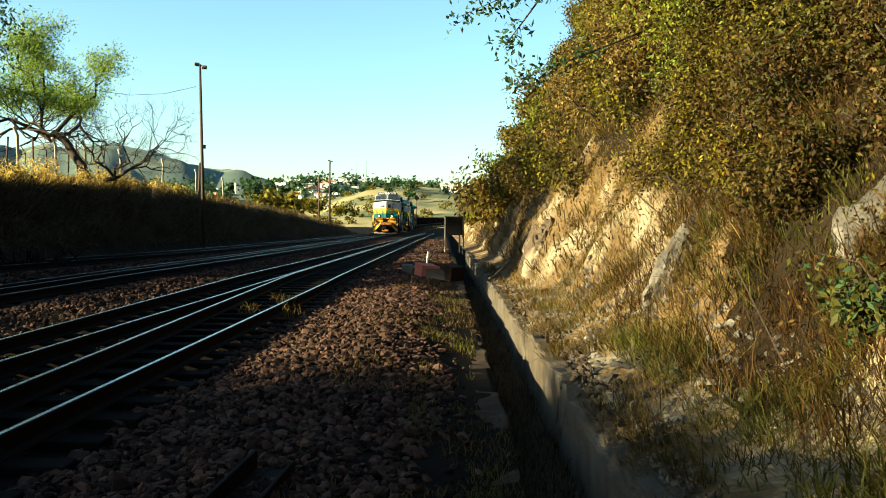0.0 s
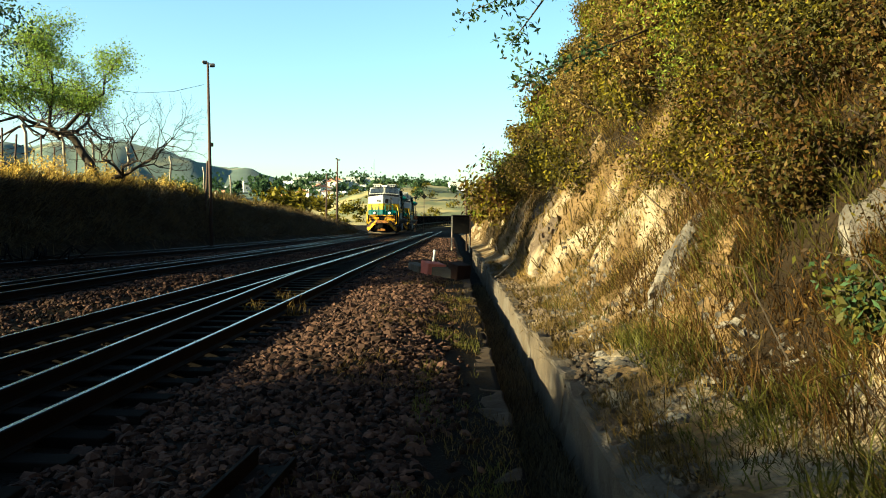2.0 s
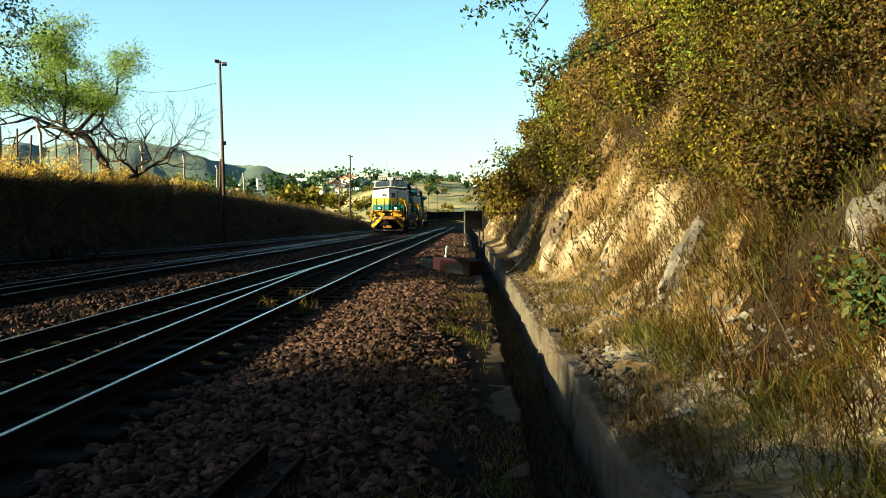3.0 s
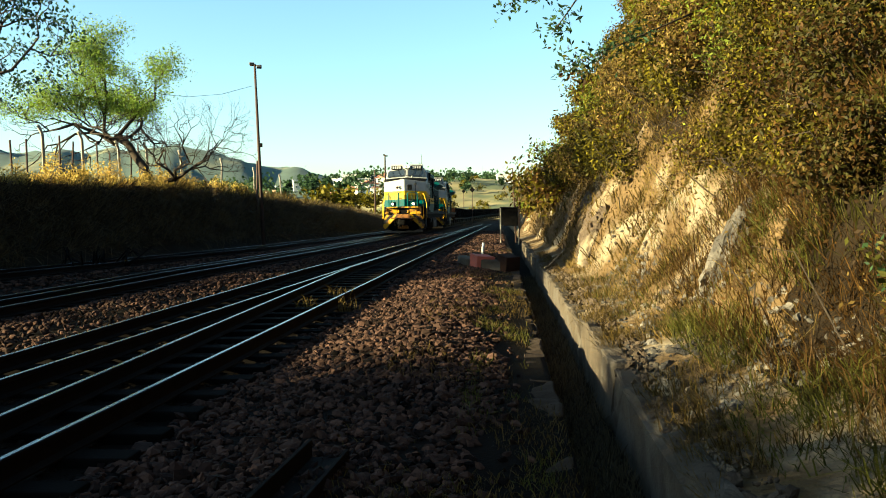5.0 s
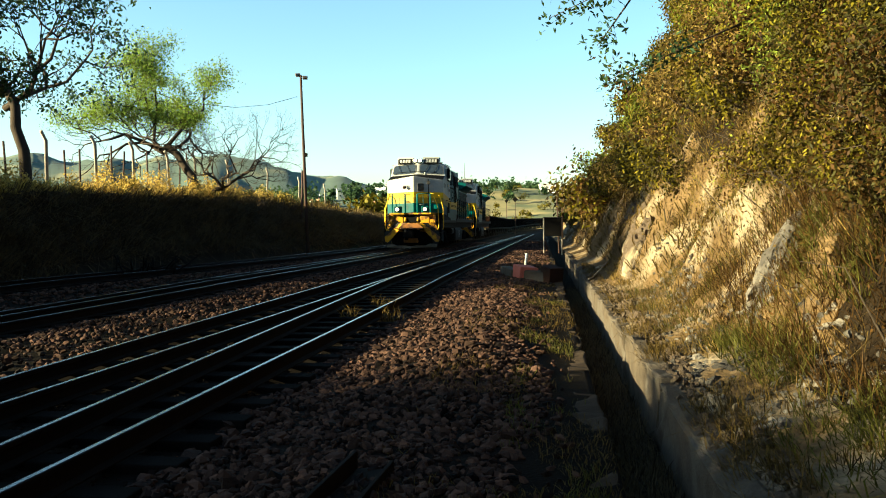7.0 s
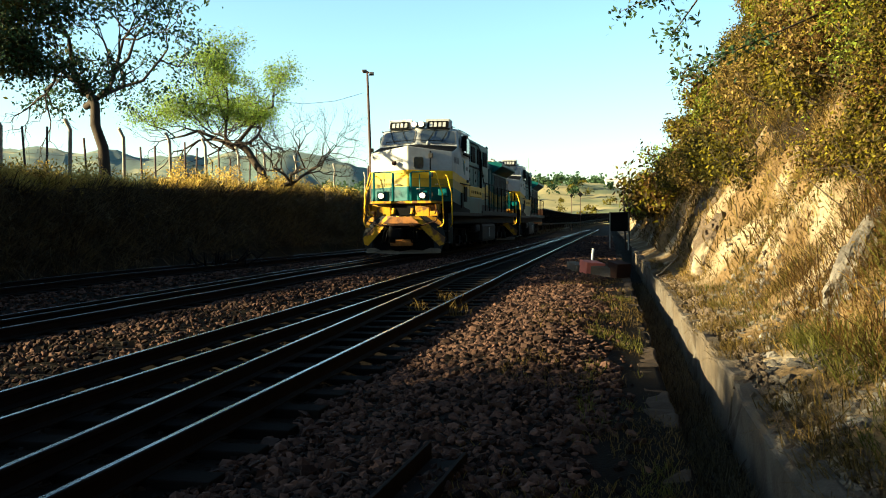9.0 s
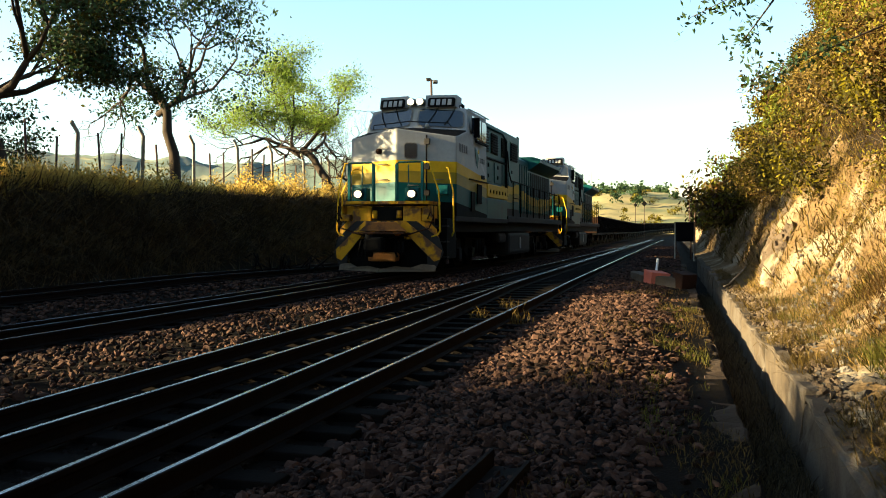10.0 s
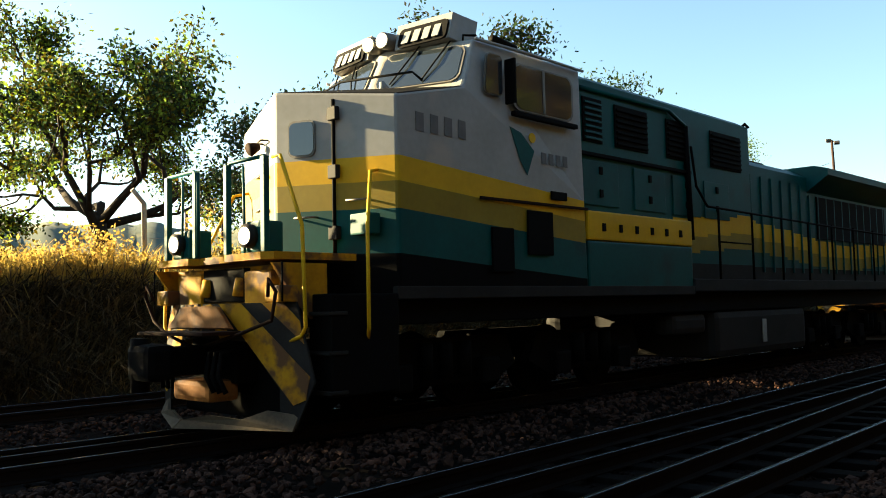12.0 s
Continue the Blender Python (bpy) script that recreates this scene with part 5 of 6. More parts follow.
tagged(stones("slope_rubble", on_slope(y, s), RNG.uniform(0.012, 0.06, len(y)), M_ROCK, None), "pale rubble at the foot of the cutting", "rubble", kind="stuff")
y, s = RNG.uniform(1.5, 24, 1500), RNG.uniform(0.0, 0.35, 1500)
tagged(stones("fallen_rubble", on_slope(y, s) + (-0.06, 0, 0.02), RNG.uniform(0.01, 0.05, 1500) * (1 + 0.5 * (RNG.random(1500) < 0.1)), M_ROCKD, None), "brown rubble fallen on the ditch wall", "rubble", kind="stuff")
y, s = slope_scatter(9000, 1.8, 26, 0.0, 0.4, 1.2, 0.8, 0.02, 23)
tagged(blades("wall_grass", on_slope(y, s) + (-0.08, 0, 0), RNG.uniform(0.06, 0.28, len(y)), 0.0032, (-0.5, 0, 0), M_STRAW, None, 0.6), "dry grass hanging over the ditch wall", "grass", kind="stuff")
root = tubed("bare_root", [(1.0, 18.2, 0.10), (1.1, 18.4, 0.12), (1.22, 18.7, 0.22), (1.38, 19.0, 0.34), (1.5, 19.2, 0.46)], 0.022, M_ROCK, None, 7, 0.01)
tagged(root, "pale bare root curving over the rock", "root")

for k in range(28):
    y, s, r = 4.4 + 6.5 * RNG.random(), RNG.uniform(2.8, 8.5), RNG.uniform(0.35, 0.6)
    shrub("bush", y, s, r, [(M_LEAF, M_LEAFO, M_LEAFO), (M_LEAFB, M_LEAFO), (M_LEAF, M_LEAFO, M_STRAW)][k % 3], 2600, 0.055, "dense olive and golden scrub bush on the cutting")

# bare twigs and stems in front of the slope
y, s = RNG.uniform(3.5, 13, 70), RNG.uniform(1.2, 7.5, 70)
bm = bmesh.new()
for p in on_slope(y, s):
    d = Vector((-0.5, RNG.uniform(-0.7, 0.7), RNG.uniform(0.3, 1.0))).normalized()
    p = Vector(p)
    L = RNG.uniform(0.4, 1.2)
    q = p + d * L * 0.6 + Vector(RNG.normal(size=3) * 0.08)
    tube(bm, [p, q, q + (d + Vector((0, RNG.uniform(-0.6, 0.6), -0.7))) * L * 0.4], 0.007, 4, 0.002)
tagged(part("dry_stems", bm, M_BARK), "bare dry stems leaning out of the cutting", "twigs", kind="stuff")

# ---- trees ----


def tree(name, base, label, height, spread, lean, r0, mats, n_leaf, leaf, levels=4, start=0.3, droop=0.0, seed=1, crown_cut=-9.0, cat="tree", flat=1.0, clump=0.28, group="trees on the bank"):
    """A tapering trunk, limbs that fork again and again, and leaves in uneven clumps at the ends of the twigs."""
    r = np.random.default_rng(seed)
    t = thing(name, pose(*base), label, cat, group)
    trunk, limbs = bmesh.new(), bmesh.new()
    lean = Vector(lean)
    path = [Vector((0, 0, -0.4))]
    for k in range(1, 6):
        q = k / 5
        path.append(Vector((lean.x * q * q, lean.y * q * q, height * start * q)) + Vector(r.normal(size=3) * 0.05 * height * 0.12))
    tube(trunk, path, r0, 10, r0 * 0.72)
    ends = []

    def grow(p, d, length, rad, level):
        a = p + d * length * 0.5 + Vector(r.normal(size=3)) * length * 0.09
        b = p + d * length + Vector(r.normal(size=3)) * length * 0.10
        tube(limbs, [p, a, b], rad, 6 if level > 1 else 4, rad * 0.62)
        if level == 0:
            ends.append(b)
            ends.append(a)
            return
        for k in range(int(r.integers(2, 4))):
            e = (d + Vector(r.normal(size=3)) * 0.55 * Vector((1, 1, 0.6)).length / 1.5 + Vector((0, 0, 0.10 - droop))).normalized()
            e.z *= flat
            grow(b if k < 2 else a, e.normalized(), length * r.uniform(0.62, 0.85), rad * 0.60, level - 1)

    top = path[-1]
    m = max(3, int(r.integers(4, 6)))
    for k in range(m):
        a = 2 * math.pi * (k + r.uniform(-0.3, 0.3)) / m
        d = Vector((math.cos(a) * spread, math.sin(a) * spread, r.uniform(0.5, 1.1)))
        d = (d + Vector((lean.x, lean.y, 0)).normalized() * 0.25).normalized() if lean.length else d.normalized()
        grow(top - Vector((0, 0, r.uniform(0, 0.25) * height * start)), d, height * (1 - start) * 0.36, r0 * 0.5, levels - 1)
    part("trunk", trunk, M_BARK, t, "rough dark trunk", True)
    part("branchwork", limbs, M_BARK, t, "forked dark limbs", True)
    if n_leaf:
        e = np.array([q for q in ends if q.z > crown_cut])
        for mt in mats:
            k = n_leaf // len(mats)
            c = e[r.integers(0, len(e), k)] + r.normal(size=(k, 3)) * clump * np.array((1, 1, 0.6))
            leaves("foliage", c, leaf, leaf * 0.25, mt, t, 0.3 + droop)
    return t


def bank_at(x_off, y):
    e = bank_edge(y)
    return (e - x_off, y, bank_top(y) + 0.02)


tree("spreading_tree", bank_at(0.6, 36.0), "leaning tree with a flat bright green crown", 7.2, 1.2, (-1.6, 0.3, 0), 0.20, (M_LEAFT, M_LEAFT, M_LEAFG), 38000, 0.09, 6, 0.34, seed=4, crown_cut=3.3, flat=0.88, clump=0.30)
tree("bare_shrub", bank_at(0.4, 37.0), "leafless grey bush beside the leaning tree", 4.4, 1.4, (0.5, 0, 0), 0.13, (), 0, 0.1, 7, 0.10, seed=8, cat="shrub")
tree("sparse_tree", bank_at(1.4, 25.6), "tall thin dark tree with drooping sparse foliage", 8.6, 1.0, (-0.8, 0.5, 0), 0.20, (M_LEAFD, M_LEAFD), 7000, 0.15, 6, 0.40, 0.10, seed=21, crown_cut=3.0, clump=0.3)
tree("dark_tree", bank_at(1.8, 18.6), "broad dark green tree with a dense layered crown", 8.2, 1.5, (-0.6, 0.2, 0), 0.27, (M_LEAFD, M_LEAFD, M_LEAFO), 34000, 0.14, 6, 0.28, seed=12, flat=0.75, clump=0.30)
tree("yellowing_tree", (-27.6, 14.4, 2.40), "forked tree with yellow-green clumps of leaves", 10.0, 1.15, (-0.5, 0.1, 0), 0.35, (M_LEAF, M_LEAFT, M_LEAFD), 34000, 0.17, 5, 0.22, seed=33, clump=0.36)
# These two stand out of view, added to cast shade on the foreground.
tree("dark_tree", bank_at(1.0, -2.3), "broad dark green tree with a dense layered crown", 4.4, 1.5, (0.2, 0.2, 0), 0.28, (M_LEAFD, M_LEAFD), 24000, 0.20, 5, 0.2, seed=15, flat=0.6, clump=0.55)
tree("dark_tree", bank_at(1.5, -8.0), "broad dark green tree with a dense layered crown", 5.0, 1.5, (-0.2, 0.2, 0), 0.28, (M_LEAFD, M_LEAFD), 14000, 0.22, 5, 0.2, seed=16, flat=0.6, clump=0.55)

# thin tree on top of the cutting, its twigs reaching over the ditch
over = thing("overhanging_tree", pose(0, 0, 0), "thin tree leaning out from the cutting with feathery twigs", "tree")
bm = bmesh.new()
fe = []
for pts in (((2.95, 12.6, 4.6), (2.2, 12.1, 4.75), (1.4, 11.8, 4.55), (0.7, 11.8, 4.35), (0.15, 12.0, 4.15)), ((2.2, 12.1, 4.75), (1.5, 12.4, 5.1), (0.9, 12.4, 5.0)),
            ((3.0, 12.8, 4.2), (2.2, 12.6, 3.85), (1.5, 12.5, 3.55), (0.95, 12.5, 3.35)), ((1.4, 11.8, 4.55), (1.0, 11.9, 4.0), (0.8, 12.0, 3.75)), ((2.9, 12.4, 4.8), (2.3, 12.2, 5.6), (1.9, 12.2, 6.4))):
    tube(bm, pts, 0.017, 5, 0.004)
    for a, b in zip(pts[1:], pts[2:]):
        for q in np.linspace(0, 1, 7):
            fe.append(np.array(a) * (1 - q) + np.array(b) * q)
part("branchwork", bm, M_BARK, over, "thin dark twigs", True)
fe = np.array(fe)
leaves("foliage", fe[RNG.integers(0, len(fe), 900)] + RNG.normal(size=(900, 3)) * 0.10, 0.10, 0.02, M_LEAFD, over, 0.2)

# ---- the bank: grass, fence ----
bank_cover = thing("bank_grass", pose(0, 0, 0), "tall dry grass along and over the bank", "grass", kind="stuff")


def bank_scatter(n, y0, y1, s0, s1, power=1.0):
    y, s = y0 + (y1 - y0) * RNG.random(n) ** power, RNG.uniform(s0, s1, n)
    return np.array([bank_point(a, b) for a, b in zip(y, s)])


# Crest grass takes the sunlit copy, face and foot the shaded one.
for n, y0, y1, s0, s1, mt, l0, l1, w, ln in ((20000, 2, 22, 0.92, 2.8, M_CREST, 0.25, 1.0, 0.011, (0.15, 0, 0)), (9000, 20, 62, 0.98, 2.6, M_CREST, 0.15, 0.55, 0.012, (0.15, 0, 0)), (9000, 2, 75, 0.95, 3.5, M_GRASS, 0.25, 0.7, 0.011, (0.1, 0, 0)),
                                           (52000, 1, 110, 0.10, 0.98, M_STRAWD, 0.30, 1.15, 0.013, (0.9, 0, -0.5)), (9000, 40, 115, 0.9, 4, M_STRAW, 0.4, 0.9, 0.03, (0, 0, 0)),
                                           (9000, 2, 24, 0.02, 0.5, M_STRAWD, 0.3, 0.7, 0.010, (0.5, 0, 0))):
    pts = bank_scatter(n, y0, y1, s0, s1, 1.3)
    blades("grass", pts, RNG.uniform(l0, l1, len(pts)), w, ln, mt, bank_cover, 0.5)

yq, sq = 2.5 + 42 * RNG.random(30000) ** 1.2, RNG.uniform(0.88, 1.7, 30000)
hq = np.array([max(0.0, 0.30 + 1.3 * fbm(a * 0.55, b * 0.9, 12) + 0.5 * fbm(a * 2.1, b * 2, 5)) for a, b in zip(yq, sq)])
k_ = hq > 0.12
pts = np.array([bank_point(a, b) for a, b in zip(yq[k_], sq[k_])]) + RNG.normal(size=(int(k_.sum()), 3)) * 0.05
pts[:, 2] += hq[k_] * RNG.uniform(0.2, 1.0, int(k_.sum()))
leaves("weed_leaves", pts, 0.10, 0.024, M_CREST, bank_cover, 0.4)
for k in range(16):
    y = 6 + 44 * RNG.random()
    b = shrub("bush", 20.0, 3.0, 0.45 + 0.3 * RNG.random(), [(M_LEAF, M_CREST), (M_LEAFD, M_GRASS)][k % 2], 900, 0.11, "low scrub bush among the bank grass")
    b.matrix_world = pose(bank_edge(y) - 0.6 * RNG.random(), y, bank_top(y) - 0.05)
fence = thing("perimeter_fence", pose(0, 0, 0), "old fence of crooked concrete posts and stakes on the bank", "fence", kind="structure")
y = 10.0
k = 0
while y < 62:
    x, yy, z = bank_at(1.6 + 0.2 * RNG.random(), y)
    tall = k % 3 == 0
    h = 2.1 if tall else RNG.uniform(1.4, 1.9)
    jx, jy = RNG.normal(size=2) * 0.06
    if tall:
        tubed("post", [(x, yy, z - 0.3), (x + jx, yy + jy, z + h - 0.3), (x + jx, yy + jy - 0.28, z + h)], 0.06, M_POST, fence, 6)
    elif y < 40:
        tubed("stake", [(x, yy, z - 0.2), (x + jx, yy + jy, z + h)], 0.035, M_POLE, fence, 5)
    y += 0.95 if y < 40 else 1.9
    k += 1
for zz in (0.5, 1.0):
    tubed("wire", [(bank_at(1.65, q)[0], q, bank_at(1.65, q)[2] + zz) for q in np.arange(10, 62, 2.0)], 0.006, M_POST, fence, 4)

# ---- masts, signs, clutter ----


def mast(x, y, top, label, r=0.11, floods=True, lean=0.0):
    z = fall(y) - 0.3
    m = thing("light_mast" if floods else "wooden_pole", pose(x, y, z), label, "pole")
    tubed("shaft", [(0, 0, 0), (lean * 0.5, 0, (top - z) * 0.5), (lean, 0, top - z)], r, M_POLE, m, 10, r * 0.6)
    if floods:
        h = top - z
        boxed("cross_arm", (lean - 0.25, lean + 0.32, -0.03, 0.03, h - 0.10, h - 0.05), M_POLE, m, 0.01)
        for q, tilt in ((-0.16, 15), (0.24, -25)):
            f = boxed("floodlight", (-0.13, 0.13, -0.09, 0.09, -0.01, 0.13), M_STEEL, m, 0.025, "grey floodlight")
            f.matrix_basis = pose(lean + q, 0, h - 0.04 - (0.16 if q > 0 else 0), tilt, 0, 20)
        boxed("junction_box", (lean * 0.6 + 0.05, lean * 0.6 + 0.2, -0.08, 0.08, h * 0.55, h * 0.55 + 0.2), M_BLACK, m, 0.02)
    return m


mast(-12.5, 45.0, 9.15, "tall brown mast with two floodlights at the foot of the bank", 0.10, True, -0.25)
mast(-15.6, 118.0, 8.9, "tall slim mast with floodlights far down the line", 0.16, True)
mast(-16.2, 112.0, 6.6, "plain wooden pole down the line", 0.13, False)
mast(-13.6, 47.5, 4.2, "short dark pole on the bank", 0.09, False, 0.15)
mast(0.95, 47.5, 3.55, "slim leaning pole beside the relay cabinet", 0.05, False, -0.15)
mast(1.15, 48.5, 3.35, "slim pole beside the relay cabinet", 0.05, False)
wire = tubed("overhead_wire", [(-12.95, 45, 8.0), (-13.6, 42, 7.2), (-14.2, 39, 6.7), (-14.8, 36, 6.5)], 0.012, M_BLACK, None, 4)
tagged(wire, "thin sagging wire from the mast to the tree", "wire")

cab_ = thing("relay_cabinet", pose(0.55, 43.5, fall(43.5) - 0.25), "dark trackside cabinet on two pale posts", "cabinet")
boxed("box", (-0.42, 0.42, -0.25, 0.25, 0.95, 1.85), M_BLACK, cab_, 0.03, "dark cabinet box")
boxed("roof", (-0.48, 0.48, -0.32, 0.32, 1.85, 1.90), M_GREY, cab_, 0.01)
for x in (-0.45, 0.45):
    boxed("post", (x - 0.03, x + 0.03, -0.03, 0.03, 0, 1.9), M_POST, cab_, 0.01, "whitewashed post")

for x, y, z, d in ((-4.3, 139, 4.35, 0.46), (-5.4, 132, 4.0, 0.32)):
    sg = thing("line_sign", pose(x, y, fall(y) - 0.3), "dark diamond sign on a thin post far down the line", "sign")
    tubed("post", [(0, 0, 0), (0, 0, z - fall(y) + 0.3)], 0.05, M_POLE, sg, 6)
    part("plate", prism(bmesh.new(), [(-d, z - fall(y) + 0.3), (0, z - fall(y) + 0.3 - d), (d, z - fall(y) + 0.3), (0, z - fall(y) + 0.3 + d)], "y", -0.08, -0.05), M_BLACK, sg)


def rubble_block(dims, m, material, label, name="concrete_block", cat="block"):
    bm = box(bmesh.new(), -dims[0], dims[0], -dims[1], dims[1], 0, dims[2] * 2, 0.02)
    bmesh.ops.subdivide_edges(bm, edges=bm.edges[:], cuts=2)
    for v in bm.verts:
        v.co += 0.015 * Vector((fbm(v.co.x * 6, v.co.y * 6, 1), fbm(v.co.y * 6, v.co.z * 6, 2), fbm(v.co.x * 6, v.co.z * 6, 3)))
    ob = part(name, bm, material)
    ob.matrix_world = m
    return tagged(ob, label, cat, "broken blocks by the ditch")


M_REDP = mat("red_paint", (0.34, 0.075, 0.04), (0.22, 0.06, 0.04), 0.8, scale=3, fine=30, bump=0.3, dist=0.01)
zb = fall(22.5) - 0.22
rubble_block((0.13, 0.85, 0.16), pose(-0.82, 22.9, zb, 0, 0, 12), M_CONC, "grey concrete beam lying beside the ditch", "concrete_beam", "beam")
rubble_block((0.24, 0.32, 0.21), pose(-0.44, 21.9, zb, 4, 6, 20), M_REDP, "red-painted concrete block lying in the ballast")
rubble_block((0.26, 0.20, 0.16), pose(-0.14, 21.5, zb, 0, 4, -15), M_CONC, "broken grey concrete block lying in ballast")
rubble_block((0.19, 0.24, 0.22), pose(0.24, 21.3, zb, 8, 0, 30), M_RUST, "brown broken block leaning at the ditch")
rubble_block((0.30, 0.16, 0.10), pose(-0.05, 22.9, zb + 0.02, 0, 0, 10), M_SLEEPER, "dark timber offcut behind the blocks", "timber_offcut", "timber")
st = tubed("marker_stake", [(0, 0, 0), (0.06, 0, 0.62)], 0.035, M_WALLW, None, 6)
st.matrix_world = pose(-0.48, 25.0, fall(25) - 0.2)
tagged(st, "short white marker stake", "stake")

off = thing("rail_offcut", pose(-0.98, 4.95, -0.12, 0, 0, -4), "rusty steel channel lying in the ballast", "scrap rail")
part("web", box(bmesh.new(), -0.09, 0.12, -1.6, 0.0, 0.0, 0.04, 0.006), M_RAIL, off)
part("flange", box(bmesh.new(), -0.115, -0.09, -1.6, 0.02, 0.0, 0.14, 0.006), M_RAIL, off)
part("flange", box(bmesh.new(), 0.12, 0.145, -1.6, -0.02, 0.0, 0.10, 0.006), M_RAIL, off)

scrap = thing("scrap_heap", pose(-11.9, 24.5, fall(24) - 0.2), "dark heap of wire and brushwood beside the siding", "scrap heap")
for k in range(20):
    a = RNG.normal(size=3) * (0.5, 0.4, 0.1)
    b = a + RNG.normal(size=3) * (0.5, 0.3, 0.35)
    tubed("branch", [(a[0], a[1], abs(a[2])), ((a[0] + b[0]) / 2, (a[1] + b[1]) / 2, 0.5 * RNG.random() + 0.2), (b[0], b[1], abs(b[2]))], 0.03, M_BLACK, scrap, 5, 0.012)
path_strip = grid("service_path", [0, 0.5, 1.0, 1.5], list(np.arange(-10, 70, 1.0)), lambda u, y: 0, M_PATH)
me = path_strip.data
for v in me.vertices:
    y = v.co.y
    v.co = (yard_edge(y) - 0.85 - v.co.x * 0.62, y, fall(y) - 0.17 + 0.02 * fbm(v.co.x, y))
tagged(path_strip, "pale worn service path under the bank", "path", kind="structure")
# weeds between the turnout rails
for x, y in ((-3.1, 13.6), (-2.6, 14.4), (-3.0, 15.5), (-2.3, 13.0)):
    rt = np.array((x, y, sheet_z(x, y))) + RNG.normal(size=(45, 3)) * (0.08, 0.12, 0)
    tagged(blades("weed_tuft", rt, RNG.uniform(0.12, 0.42, 45), 0.006, (0, 0, 0), M_STRAW), "dry weed tuft between the rails", "weeds", "weed tufts on the track")

# ---- the town and its trees ----


def ridge_z(r, az, r0, r1, el):
    k = (r - r0) / (r1 - r0)
    top = 1.4 + r1 * math.tan(radians(el(az)))
    return -3 + (top + 3) * k * k * (3 - 2 * k)


def house(az, r, w, d, h, z, turn, roofed, label):
    x, y = r * math.sin(radians(az)), r * math.cos(radians(az))
    t = thing("house", pose(x, y, z - 1.5, 0, 0, turn), label, "house", "houses of the town")
    boxed("wall", (-w / 2, w / 2, -d / 2, d / 2, 0, h + 1.5), M_WALLW, t, 0.02, "whitewashed wall")
    if roofed:
        part("roof", prism(bmesh.new(), [(-w / 2 - 0.4, h + 1.5), (w / 2 + 0.4, h + 1.5), (0, h + 1.5 + w * 0.22)], "y", -d / 2 - 0.4, d / 2 + 0.4), M_TILE, t, "clay tile roof")
    else:
        boxed("roof", (-w / 2 - 0.2, w / 2 + 0.2, -d / 2 - 0.2, d / 2 + 0.2, h + 1.5, h + 1.9), M_WALLW, t, 0.02, "flat pale roof")
    n = max(2, int(w / 3.2))
    for f in range(max(1, int(h / 3))):
        for i in range(n):
            x0 = -w / 2 + (i + 0.5) * w / n
            boxed("window", (x0 - 0.55, x0 + 0.55, -d / 2 - 0.06, -d / 2 + 0.05, 2.4 + 3 * f, 3.7 + 3 * f), M_GLASS, t, 0.01)


for k in range(64):
    az = RNG.uniform(-11.4, -4.6) if k < 58 else RNG.uniform(-19, -13)
    r = RNG.uniform(500, 620)
    z = ridge_z(r, az, 420, 640, el_town)
    house(az, r, RNG.uniform(5, 10), RNG.uniform(5, 8), float(RNG.choice([3.0, 3.2, 6.0, 6.2])), z, RNG.uniform(-35, 35), RNG.random() < 0.25, "whitewashed house on the wooded hillside")
for az, w in ((-9.8, 12), (-6.2, 16), (-5.4, 14), (0.9, 14), (1.6, 12)):
    r = 600 if az < 0 else 372
    house(az, r, w, 9, 7.0 if az < 0 else 3.6, ridge_z(r, az, 420, 640, el_town) if az < 0 else ridge_z(r, az, 210, 380, el_mead), 5, False, "long pale building on the hill")
# building behind the bank grass
house(-47.5, 140, 13, 8, 5.5, 8.0, 45, False, "pale block behind the bank")


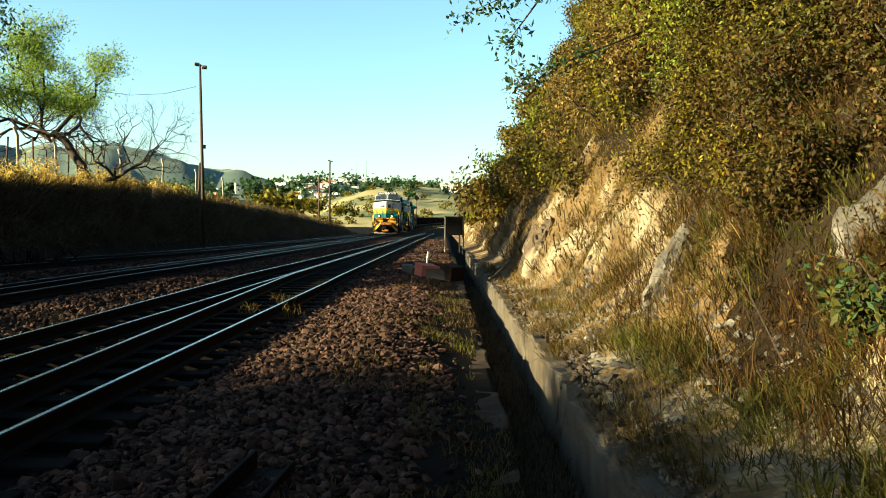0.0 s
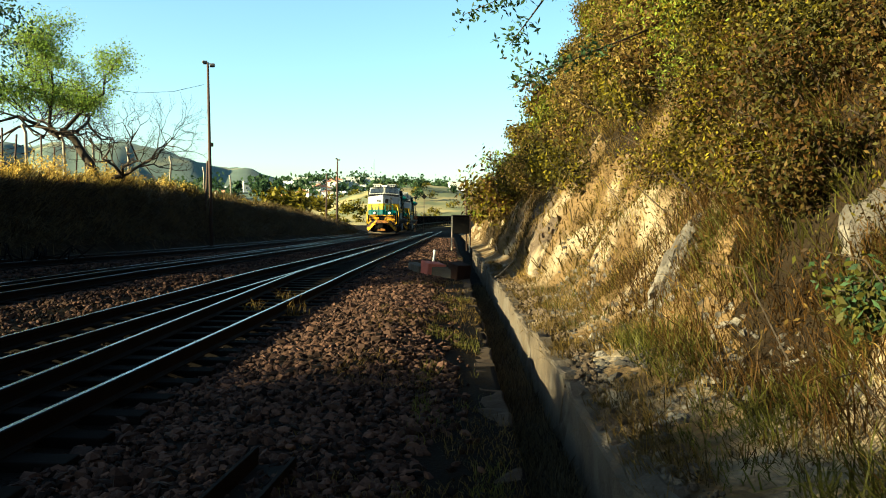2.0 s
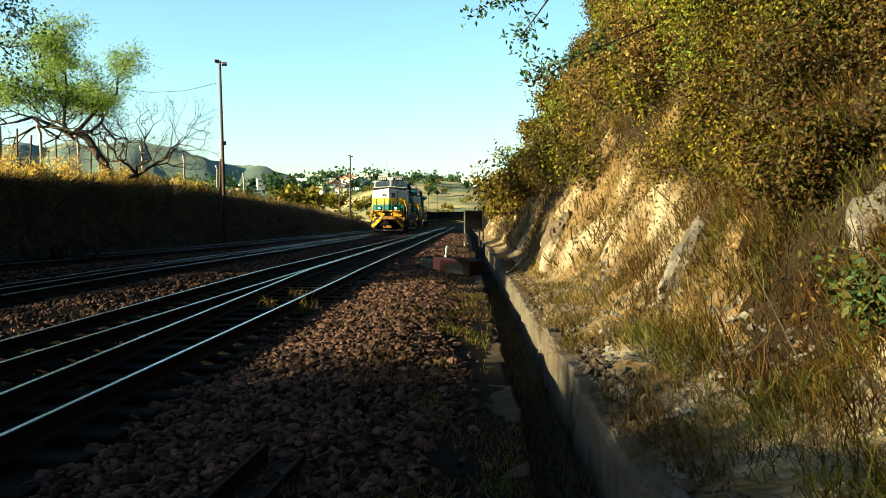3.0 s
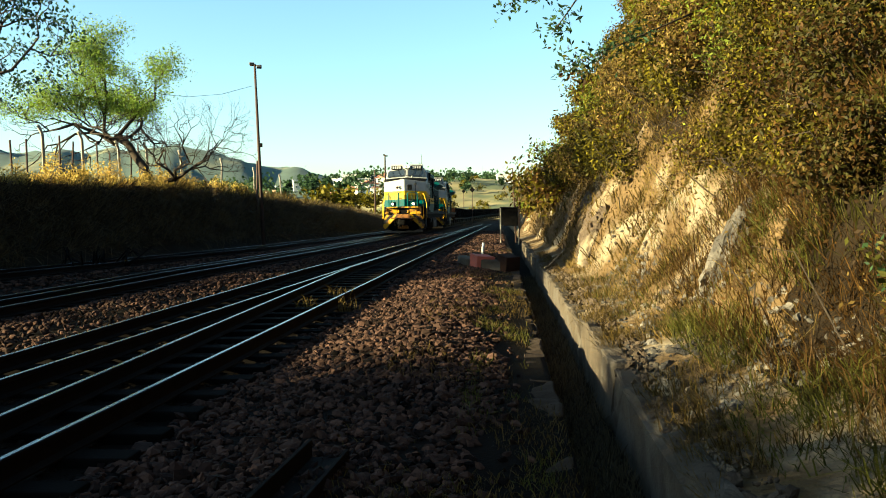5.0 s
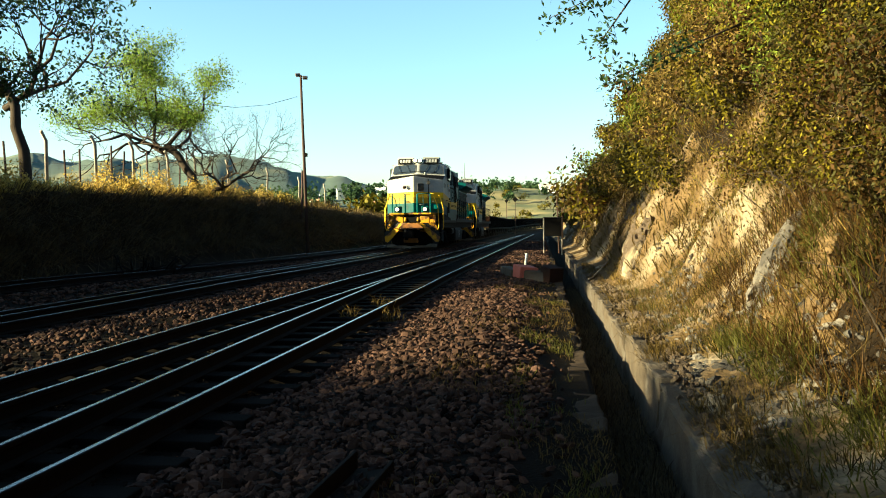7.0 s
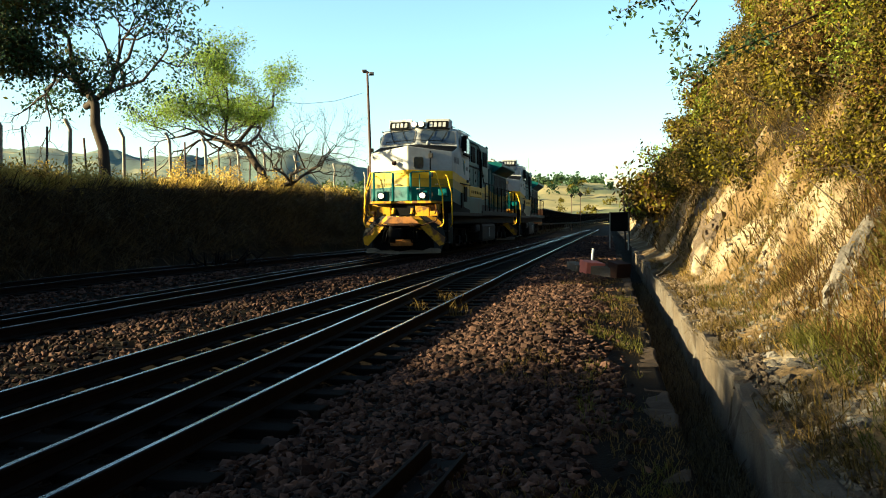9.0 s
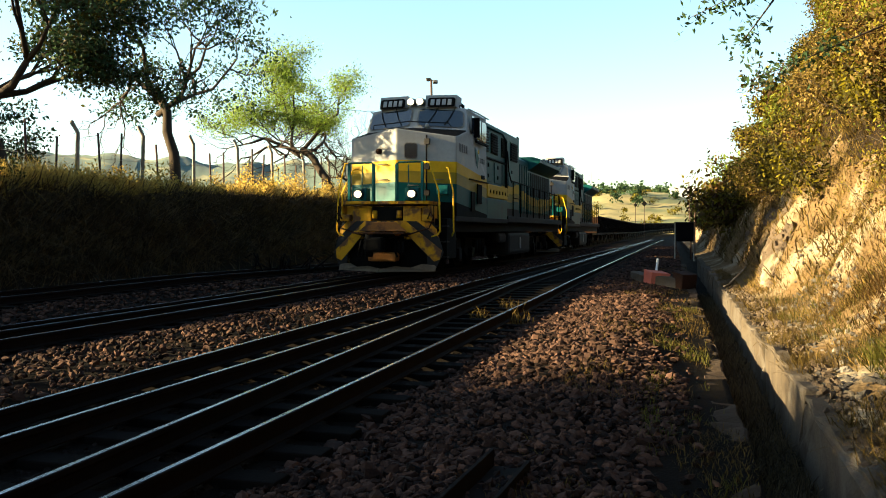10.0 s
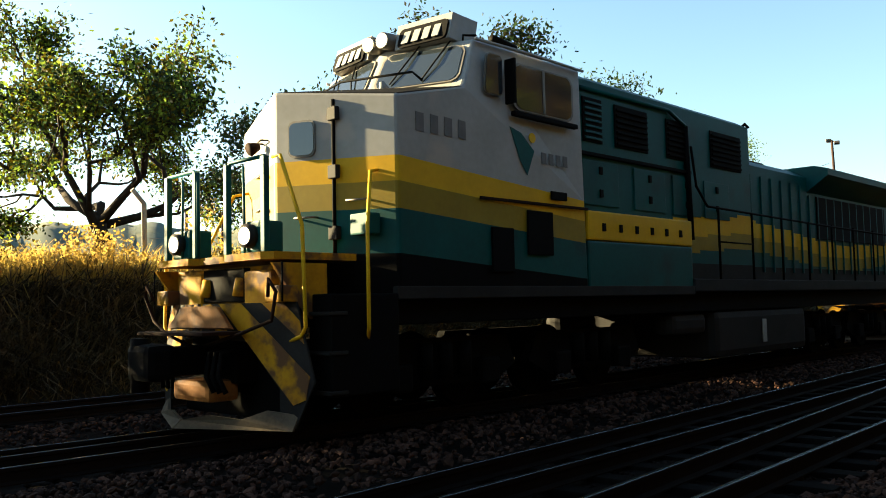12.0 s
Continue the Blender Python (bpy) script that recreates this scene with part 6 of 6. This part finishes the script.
def far_trees(name, places, r0, mt, label):
    v = []
    for p in places:
        r = r0 * RNG.uniform(0.6, 1.4)
        c = RNG.normal(size=(110, 3)) * (0.42, 0.42, 0.36) * r
        v.append(np.array(p) + (0, 0, r * 0.75) + c)
    return tagged(leaves(name, np.concatenate(v), r0 * 0.42, r0 * 0.16, mt), label, "trees", kind="stuff")


pts = []
for k in range(420):
    az, r = RNG.uniform(-62, 8), RNG.uniform(470, 640)
    pts.append((r * math.sin(radians(az)), r * math.cos(radians(az)), ridge_z(r, az, 420, 640, el_town)))
far_trees("hillside_trees", pts, 6.0, M_LEAFD, "dark trees scattered through the town")
pts = []
for k in range(24):
    az = RNG.uniform(-5.5, 3.0)
    r = RNG.uniform(300, 392) if k > 12 else RNG.uniform(374, 390)
    pts.append((r * math.sin(radians(az)), r * math.cos(radians(az)), ridge_z(min(r, 380), az, 210, 380, el_mead)))
far_trees("crest_trees", pts, 2.3, M_LEAFD, "round dark trees on the pasture crest")
pts = []
for k in range(80):
    az, r = RNG.uniform(-8.5, 4.0), RNG.uniform(235, 372)
    pts.append((r * math.sin(radians(az)), r * math.cos(radians(az)), ridge_z(r, az, 210, 380, el_mead) - 0.5))
far_trees("pasture_scrub", pts, 1.3, M_LEAF, "scattered scrub on the dry pasture")
pts = [(-16 - 3 * RNG.random() - 0.02 * q, q, 1.2 + RNG.random()) for q in RNG.uniform(90, 200, 26)]
far_trees("trackside_scrub", pts, 1.3, M_LEAF, "olive scrub beside the line")
ms = tubed("radio_mast", [(-63, 700, 8), (-63, 700, 46)], 0.5, M_STEEL, None, 4, 0.2)
tagged(ms, "thin radio mast on the town hill", "mast")


# ---- what moves ----


def motions():
    ts = [0.5 * k for k in range(25)]
    walk(loco, [(t, track_pose(START - travel(t))) for t in ts])
    walk(loco_b, [(t, track_pose(START + 22.7 - travel(t))) for t in ts])
    for k, w in enumerate(wagons):
        walk(w, [(t, track_pose(START + 45.2 + WAGON * k - travel(t), 8)) for t in range(13)])
    for w in wheels_a + wheels_b:
        y = w.location.y
        walk(w, [(t, pose(0, y, 0.49, math.degrees(travel(t) / 0.49))) for t in [k / 15 for k in range(181)]])


motions()
